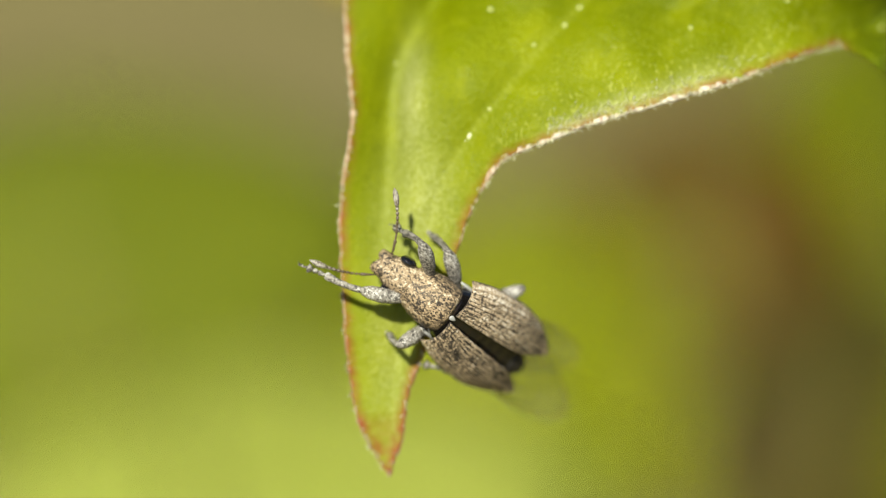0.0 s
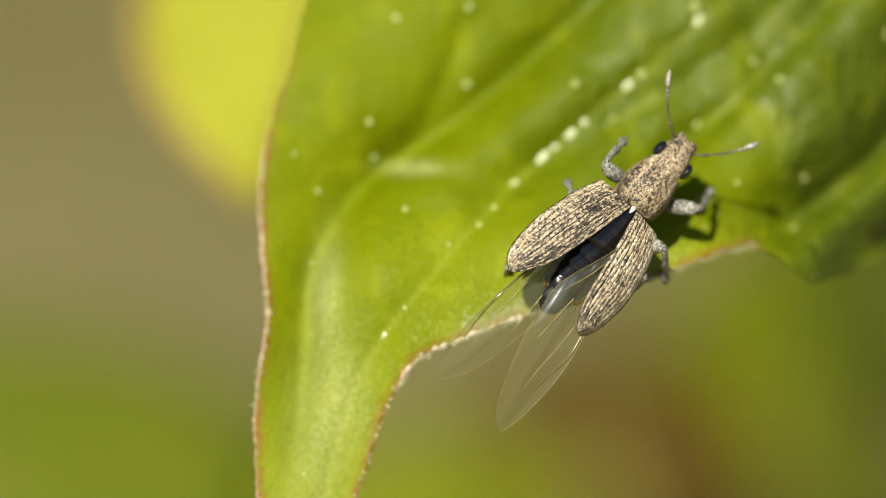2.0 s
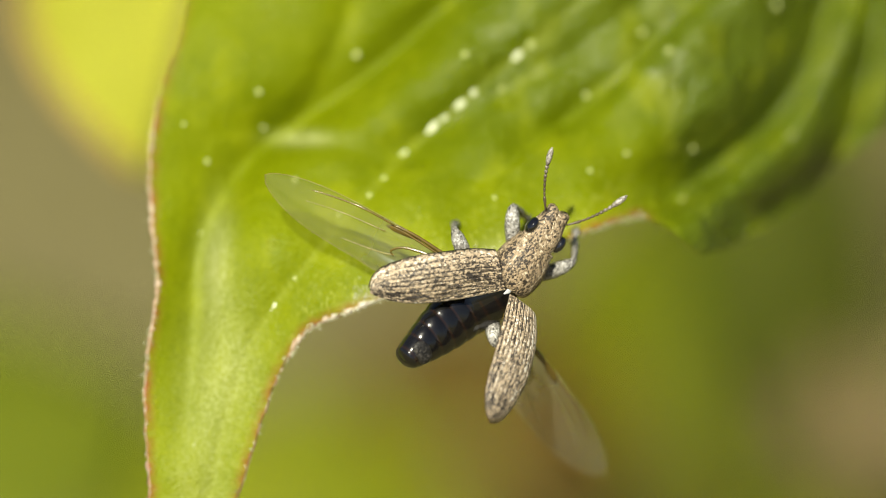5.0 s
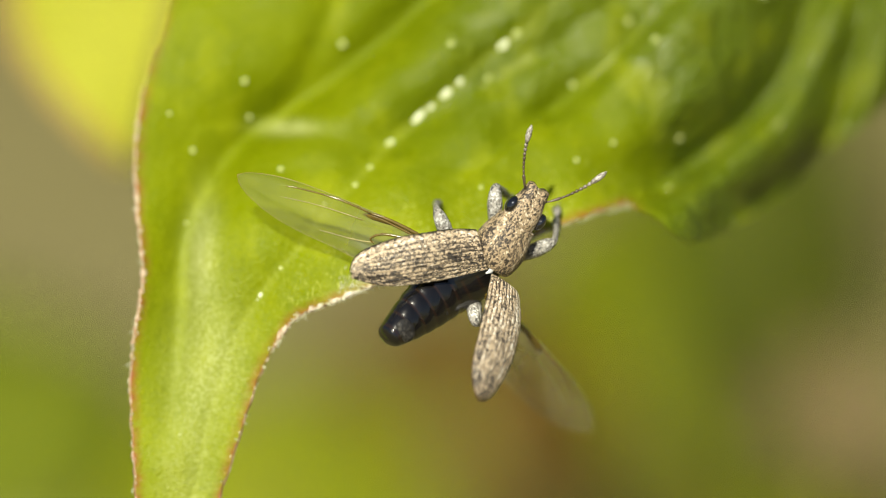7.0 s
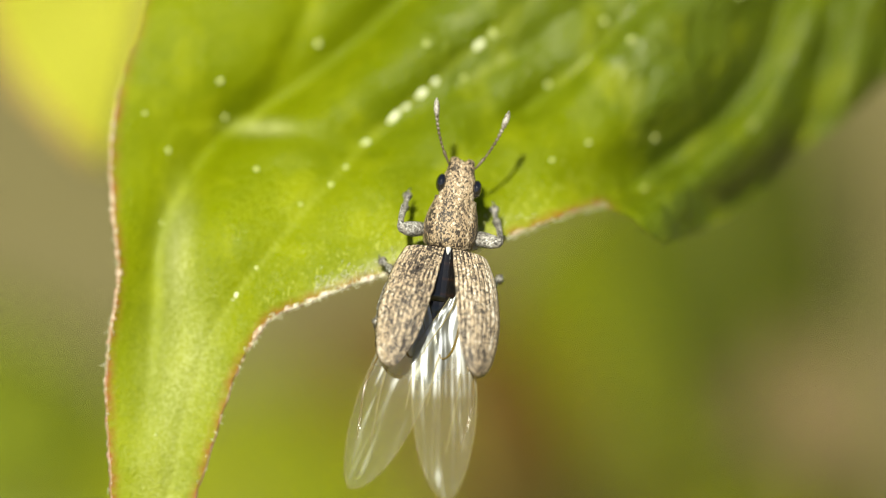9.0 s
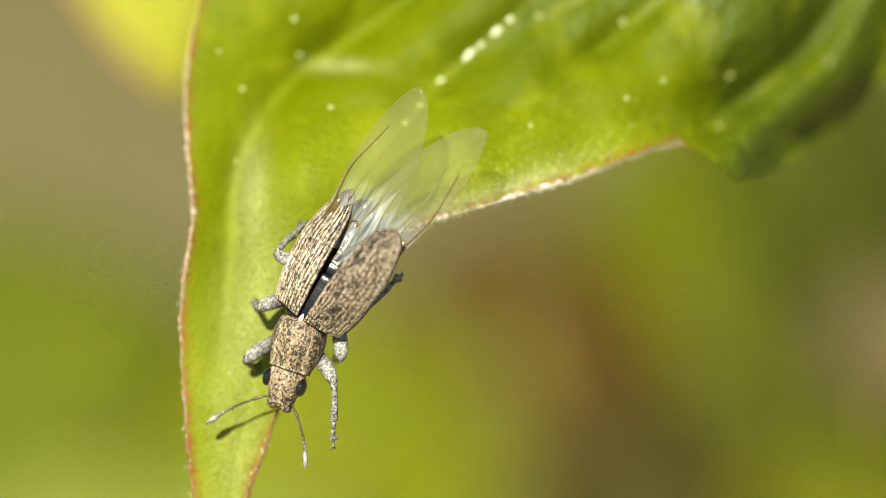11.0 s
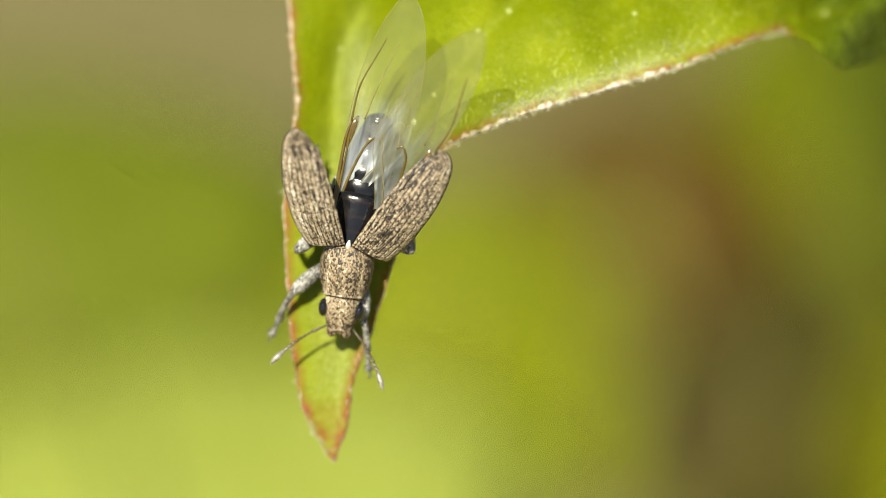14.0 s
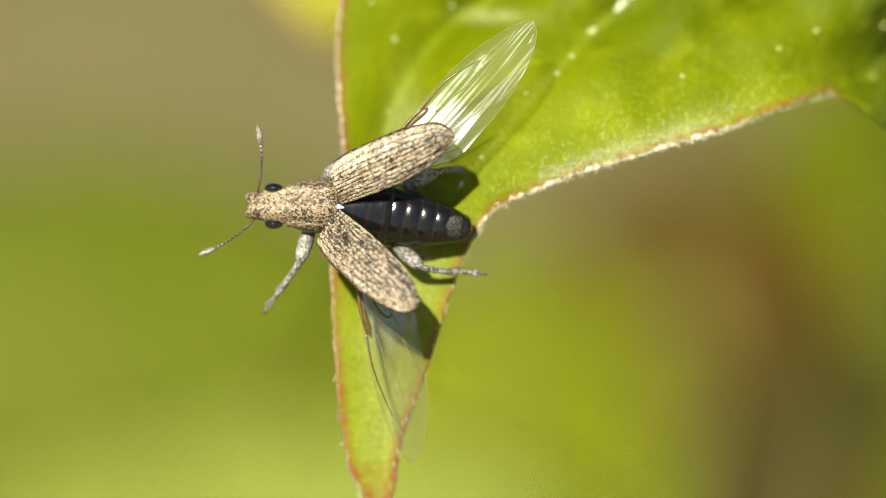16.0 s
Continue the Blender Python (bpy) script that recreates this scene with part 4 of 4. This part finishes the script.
def motions():
    """The weevil clambers about the leaf tip, spreads its wing cases and wings, turns, and spreads them again."""
    stance(0.0, (414, 827), (276, 737), (532, 934), ((512, 962), (560, 898)), ((616, 1056), (643, 946)), ((186, 743), (329, 606)),
           {"L3": (362, 925), "R3": (445, 845), "L1": (256, 793, 151, 746), "L2": (339, 893, 299, 871), "R1": (383, 711, 321, 681), "R2": (423, 726, 371, 686)}, pitch=44, nod=-40, depth=(-1, -1), held=('L1',))
    stance(0.2, (314, 751), (209, 649), (474, 906), ((454, 936), (511, 878)), ((599, 1069), (664, 979)), ((74, 653), (221, 511)),
           {"L1": (219, 776), "L2": (219, 866), "L3": (371, 941), "R1": (329, 591), "R2": (444, 636)}, pitch=4)
    stance(0.5, (563, 800), (593, 653), (473, 990), ((473, 990), (473, 990)), ((268, 1090), (338, 1100)), ((628, 650), (688, 610)),
           {"L1": (454, 693, 406, 661), "L2": (430, 817, 326, 777), "L3": (470, 921, 362, 937), "R1": (510, 623, 512, 577)}, roll=70, calm=True, lift=30, twist=(-60, 60))
    stance(0.7, (565, 732), (592, 577), (512, 927), ((498, 932), (525, 922)), ((370, 1070), (430, 1052)), ((547, 480), (665, 517)),
           {"L1": (456, 625, 408, 593), "L2": (432, 749, 328, 709), "L3": (472, 853, 364, 869), "R1": (512, 555, 514, 509)}, roll=42, lift=40, twist=(-35, 35))
    stance(1.0, (621, 585), (691, 445), (526, 780), ((476, 750), (581, 775)), ((396, 910), (536, 835)), ((686, 330), (826, 453)),
           {"L1": (551, 470, 556, 445), "L2": (506, 530, 498, 525), "L3": (506, 607, 421, 657), "R1": (736, 545, 734, 485)}, roll=25, calm=True)
    stance(1.2, (732, 564), (825, 442), (582, 734), ((562, 709), (622, 732)), ((417, 809), (537, 789)), ((804, 336), (922, 394)),
           {"L1": (662, 449, 667, 424), "L2": (617, 509, 609, 504), "L3": (617, 586, 532, 636), "R1": (847, 524, 845, 464)}, roll=36, lift=45)
    stance(1.5, (786, 424), (886, 318), (641, 601), ((596, 551), (656, 611)), ((461, 701), (596, 706)), ((911, 198), (1021, 296)),
           {"L1": (790, 292, 818, 220), "L2": (694, 372, 686, 376), "L3": (626, 460, 586, 484), "R2": (854, 460, 866, 476)}, roll=12, calm=True)
    stance(2.0, (897, 298), (997, 185), (742, 480), ((697, 415), (802, 510)), ((577, 595), (672, 685)), ((972, 50), (1137, 182)),
           {"L3": (672, 420), "R1": (1022, 300, 1047, 260), "R2": (957, 370, 962, 435)}, roll=10, calm=True)
    stance(2.2, (909, 307), (1006, 192), (752, 477), ((682, 352), (952, 527)), ((466, 442), (959, 747)), ((986, 62), (1144, 184)),
           {"L2": (860, 233, 854, 222), "L1": (917, 203), "R1": (1029, 302, 1136, 269), "L3": (744, 364, 674, 385)}, shine=(0.5, 0.45), hot=True, roll=22, held=('R1',))
    stance(2.5, (917, 337), (1020, 212), (752, 482), ((687, 357), (952, 557)), ((472, 177), (937, 757)), ((1022, 82), (1167, 217)),
           {"L2": (868, 263, 862, 252), "L1": (925, 233), "R1": (1037, 332, 1144, 299), "L3": (752, 394, 682, 415)}, shine=(0.5, 0.38), hot=True, roll=22)
    stance(3.0, (893, 381), (1012, 261), (720, 506), ((658, 361), (840, 611)), ((495, 131), (1030, 761)), ((1007, 133), (1150, 266)),
           {"L1": (898, 229, 931, 274), "L2": (803, 289, 798, 281), "R1": (1028, 369, 1053, 311)}, shine=(0.45, 0.2), hot=True, roll=22, twist=(30, 20))
    stance(3.5, (885, 444), (990, 309), (710, 559), ((652, 454), (840, 667)), ((470, 219), (1040, 794)), ((972, 184), (1130, 296)),
           {"L1": (890, 292, 923, 337), "L2": (795, 352, 790, 344), "R1": (1020, 432, 1045, 374)}, hot=True, depth=(1, -1), roll=22, twist=(25, 25))
    stance(4.0, (864, 421), (969, 293), (676, 536), ((626, 431), (819, 658)), ((439, 206), (1039, 811)), ((942, 163), (1104, 268)),
           {"L1": (869, 269, 902, 314), "L2": (774, 329, 769, 321), "R1": (999, 409, 1024, 351)}, hot=True, depth=(1, -1), roll=22, twist=(22, 25))
    stance(5.2, (870, 491), (971, 353), (684, 598), ((636, 511), (834, 716)), ((426, 301), (1056, 841)), ((941, 223), (1104, 323)),
           {"L1": (885, 323, 920, 378), "L2": (781, 395, 783, 381), "R1": (1010, 443, 998, 383), "R3": (733, 588, 783, 568)}, hot=True, depth=(1, -1), roll=22, twist=(25, 25))
    stance(6.4, (860, 468), (958, 325), (676, 570), ((625, 495), (836, 687)), ((408, 305), (1063, 790)), ((928, 197), (1091, 295)),
           {"L1": (875, 300, 910, 355), "L2": (771, 372, 773, 358), "R1": (1000, 420, 988, 360), "R3": (723, 565, 773, 545)}, hot=True, depth=(1, -1), roll=22, twist=(25, 25))
    stance(7.0, (862, 468), (960, 325), (678, 570), ((627, 495), (838, 687)), ((405, 310), (1060, 783)), ((929, 197), (1092, 295)),
           {"L1": (877, 300, 912, 355), "L2": (773, 372, 775, 358), "R1": (1002, 420, 990, 360), "R3": (725, 565, 775, 545)}, hot=True, depth=(1, -1), roll=22, twist=(25, 25))
    stance(8.2, (856, 442), (932, 295), (696, 584), ((624, 507), (864, 674)), ((384, 362), (1094, 759)), ((896, 167), (1061, 250)),
           {"L1": (820, 289, 815, 256), "L2": (747, 374, 775, 359), "R1": (980, 384, 955, 359), "R3": (733, 565, 783, 535)}, hot=True, depth=(1, -1), roll=22, twist=(25, 25))
    stance(8.7, (855, 445), (920, 300), (745, 620), ((700, 590), (880, 650)), ((560, 720), (900, 830)), ((880, 170), (1040, 240)), roll=14)
    stance(9.2, (800, 440), (790, 275), (830, 640), ((780, 660), (880, 650)), ((760, 850), (900, 850)), ((720, 150), (850, 140)))
    stance(9.7, (700, 460), (590, 350), (850, 600), ((840, 640), (900, 560)), ((960, 760), (1010, 660)), ((460, 350), (600, 210)))
    stance(10.3, (631, 515), (503, 570), (823, 455), ((855, 445), (793, 345)), ((943, 415), (928, 265)), ((488, 710), (393, 560)),
           {"R1": (501, 513, 491, 533), "R2": (618, 418, 646, 398), "L1": (586, 628, 531, 633), "L2": (706, 578, 751, 563)}, roll=12, twist=(22, 18))
    stance(10.5, (581, 527), (458, 602), (776, 440), ((808, 465), (761, 380)), ((911, 415), (931, 265)), ((446, 730), (338, 615)),
           {"R1": (451, 525, 441, 545), "R2": (568, 430, 596, 410), "L1": (536, 640, 481, 645), "L2": (656, 590, 701, 575)}, roll=12, twist=(22, 18))
    stance(11.0, (452, 677), (402, 831), (532, 529), ((597, 509), (502, 471)), ((682, 379), (557, 329)), ((455, 927), (277, 859)),
           {"R1": (327, 759, 382, 784), "R2": (367, 654, 352, 639), "L1": (504, 784, 502, 899), "L2": (517, 744, 502, 749)}, roll=12, held=('L1',))
    stance(11.5, (258, 831), (176, 974), (388, 666), ((433, 686), (358, 631)), ((538, 571), (458, 511)), ((181, 1106), (43, 971)),
           {"R1": (116, 866, 38, 886), "L1": (276, 974, 248, 971), "L2": (348, 881, 443, 886), "L3": (463, 726)}, roll=12, held=('R1', 'L2'))
    stance(12.0, (256, 838), (187, 990), (382, 656), ((438, 686), (353, 639)), ((532, 507), (448, 491)), ((212, 1130), (47, 1007)),
           {"R1": (180, 882, 200, 892), "L1": (285, 972, 248, 967), "L2": (385, 879, 440, 879), "L3": (460, 727), "R2": (228, 782, 225, 787)}, roll=12, held=('L2',))
    stance(12.5, (265, 832), (200, 982), (390, 647), ((450, 677), (360, 625)), ((535, 502), (452, 485)), ((232, 1102), (68, 987)),
           {"R1": (180, 882, 200, 892), "L1": (285, 972, 248, 967), "L2": (385, 879, 440, 879), "L3": (460, 727), "R2": (228, 782, 225, 787)}, roll=12, held=('L2',))
    stance(13.0, (290, 784), (242, 934), (402, 614), ((465, 624), (352, 589)), ((552, 464), (437, 454)), ((292, 1049), (137, 969)),
           {"R1": (163, 863, 102, 924), "L1": (346, 920, 379, 994), "L2": (402, 826, 469, 844), "L3": (502, 664)}, roll=12, held=('L2',))
    stance(13.5, (332, 756), (302, 916), (387, 566), ((472, 571), (337, 546)), ((552, 416), (412, 411)), ((374, 1003), (182, 946)),
           {"R1": (222, 856, 227, 936), "L1": (369, 903, 367, 1001), "L2": (447, 776, 437, 751), "L3": (502, 671), "R2": (252, 751, 247, 746)}, roll=12, rise=(-12, 0), held=('L2',))
    stance(14.0, (347, 741), (326, 911), (394, 546), ((507, 568), (279, 534)), ((564, 411), (419, 406)), ((404, 998), (211, 951)),
           {"R1": (239, 831, 194, 921), "L1": (374, 906, 379, 986), "L2": (459, 751, 454, 736), "L3": (499, 666), "R2": (254, 751, 249, 746)}, rise=(-16, 0), held=('L2',))
    stance(14.3, (350, 735), (320, 908), (400, 543), ((525, 576), (235, 540)), ((565, 408), (220, 318)), ((395, 1001), (208, 948)),
           {"R1": (245, 855, 275, 920), "L1": (380, 870, 375, 980), "L2": (455, 740, 535, 695), "R2": (265, 740, 255, 740)}, shine=(0, 0.6), hot=True, rise=(-16, 0), held=('L2',))
    stance(14.5, (351, 744), (326, 911), (401, 541), ((533, 582), (251, 531)), ((586, 429), (6, 484)), ((401, 1004), (216, 956)),
           {"R1": (246, 864, 276, 929), "L1": (381, 879, 376, 989), "L2": (456, 749, 536, 704), "R2": (266, 749, 256, 749)}, hot=True, rise=(-16, 0), held=('L2',), twist=(0, -68))
    stance(14.7, (350, 740), (318, 907), (405, 547), ((540, 590), (250, 532)), ((790, 747), (-20, 468)), ((392, 1004), (210, 948)),
           {"R1": (237, 836, 198, 914), "L1": (360, 883, 363, 973), "L2": (448, 778, 553, 828), "R2": (263, 743, 253, 738)}, hot=True, held=('L2',), twist=(24, -60))
    stance(15.0, (346, 728), (308, 896), (403, 543), ((543, 588), (248, 523)), ((803, 768), (-22, 498)), ((378, 993), (196, 930)),
           {"R1": (228, 808, 120, 900), "L1": (360, 883, 363, 973), "L2": (448, 778, 553, 828), "R2": (263, 743, 253, 738)}, hot=True, held=('L2', 'R1'), twist=(24, -60))
    stance(15.3, (319, 727), (264, 881), (414, 563), ((529, 616), (267, 516)), ((769, 831), (11, 466)), ((319, 996), (139, 891)),
           {"R1": (202, 775, 130, 828), "L1": (340, 880, 367, 975), "L2": (407, 798, 484, 852)}, hot=True, held=('L2', 'R1'), twist=(8, -45))
    stance(15.5, (308, 726), (198, 857), (456, 572), ((531, 667), (308, 492)), ((726, 950), (96, 362)), ((199, 992), (69, 817)),
           {"R1": (176, 742, 141, 757), "L1": (321, 877, 371, 977), "L2": (366, 817, 416, 877)}, hot=True, held=('R1', 'L2'), twist=(30, -25), pitch=6)
    stance(15.7, (288, 694), (180, 812), (460, 564), ((525, 644), (330, 474)), ((698, 952), (150, 324)), ((162, 942), (57, 739)),
           {"R1": (168, 711, 133, 726), "L1": (313, 846, 363, 946), "L2": (358, 786, 408, 846)}, hot=True, held=('L2',), twist=(28, -15), pitch=6)
    stance(16.0, (243, 561), (117, 561), (495, 606), ((400, 721), (455, 446)), ((380, 1024), (580, 241)), ((10, 636), (98, 426)),
           {"L1": (174, 661, 120, 733), "L3": (390, 670, 508, 685), "R3": (421, 498, 495, 496), "R1": (249, 486, 245, 481)}, shine=(0, 0.45), hot=True, held=('L1',), pitch=4, bank=0.95)
    walk(WEEVIL["thing"], TRACKS["thing"])
    walk(WEEVIL["prothorax"], TRACKS["prothorax"])
    walk(WEEVIL["abdomen"], TRACKS["abdomen"])
    for k in (0, 1):
        walk(WEEVIL["feelers"][k], TRACKS["feelers"][k])
        walk(WEEVIL["elytra"][k], TRACKS["elytra"][k])
        walk(WEEVIL["wings"][k], TRACKS["wings"][k])
    for which, (upper, lower) in TRACKS["legs"].items():
        walk(WEEVIL["legs"][which][0], upper)
        walk(WEEVIL["legs"][which][1], lower)


motions()
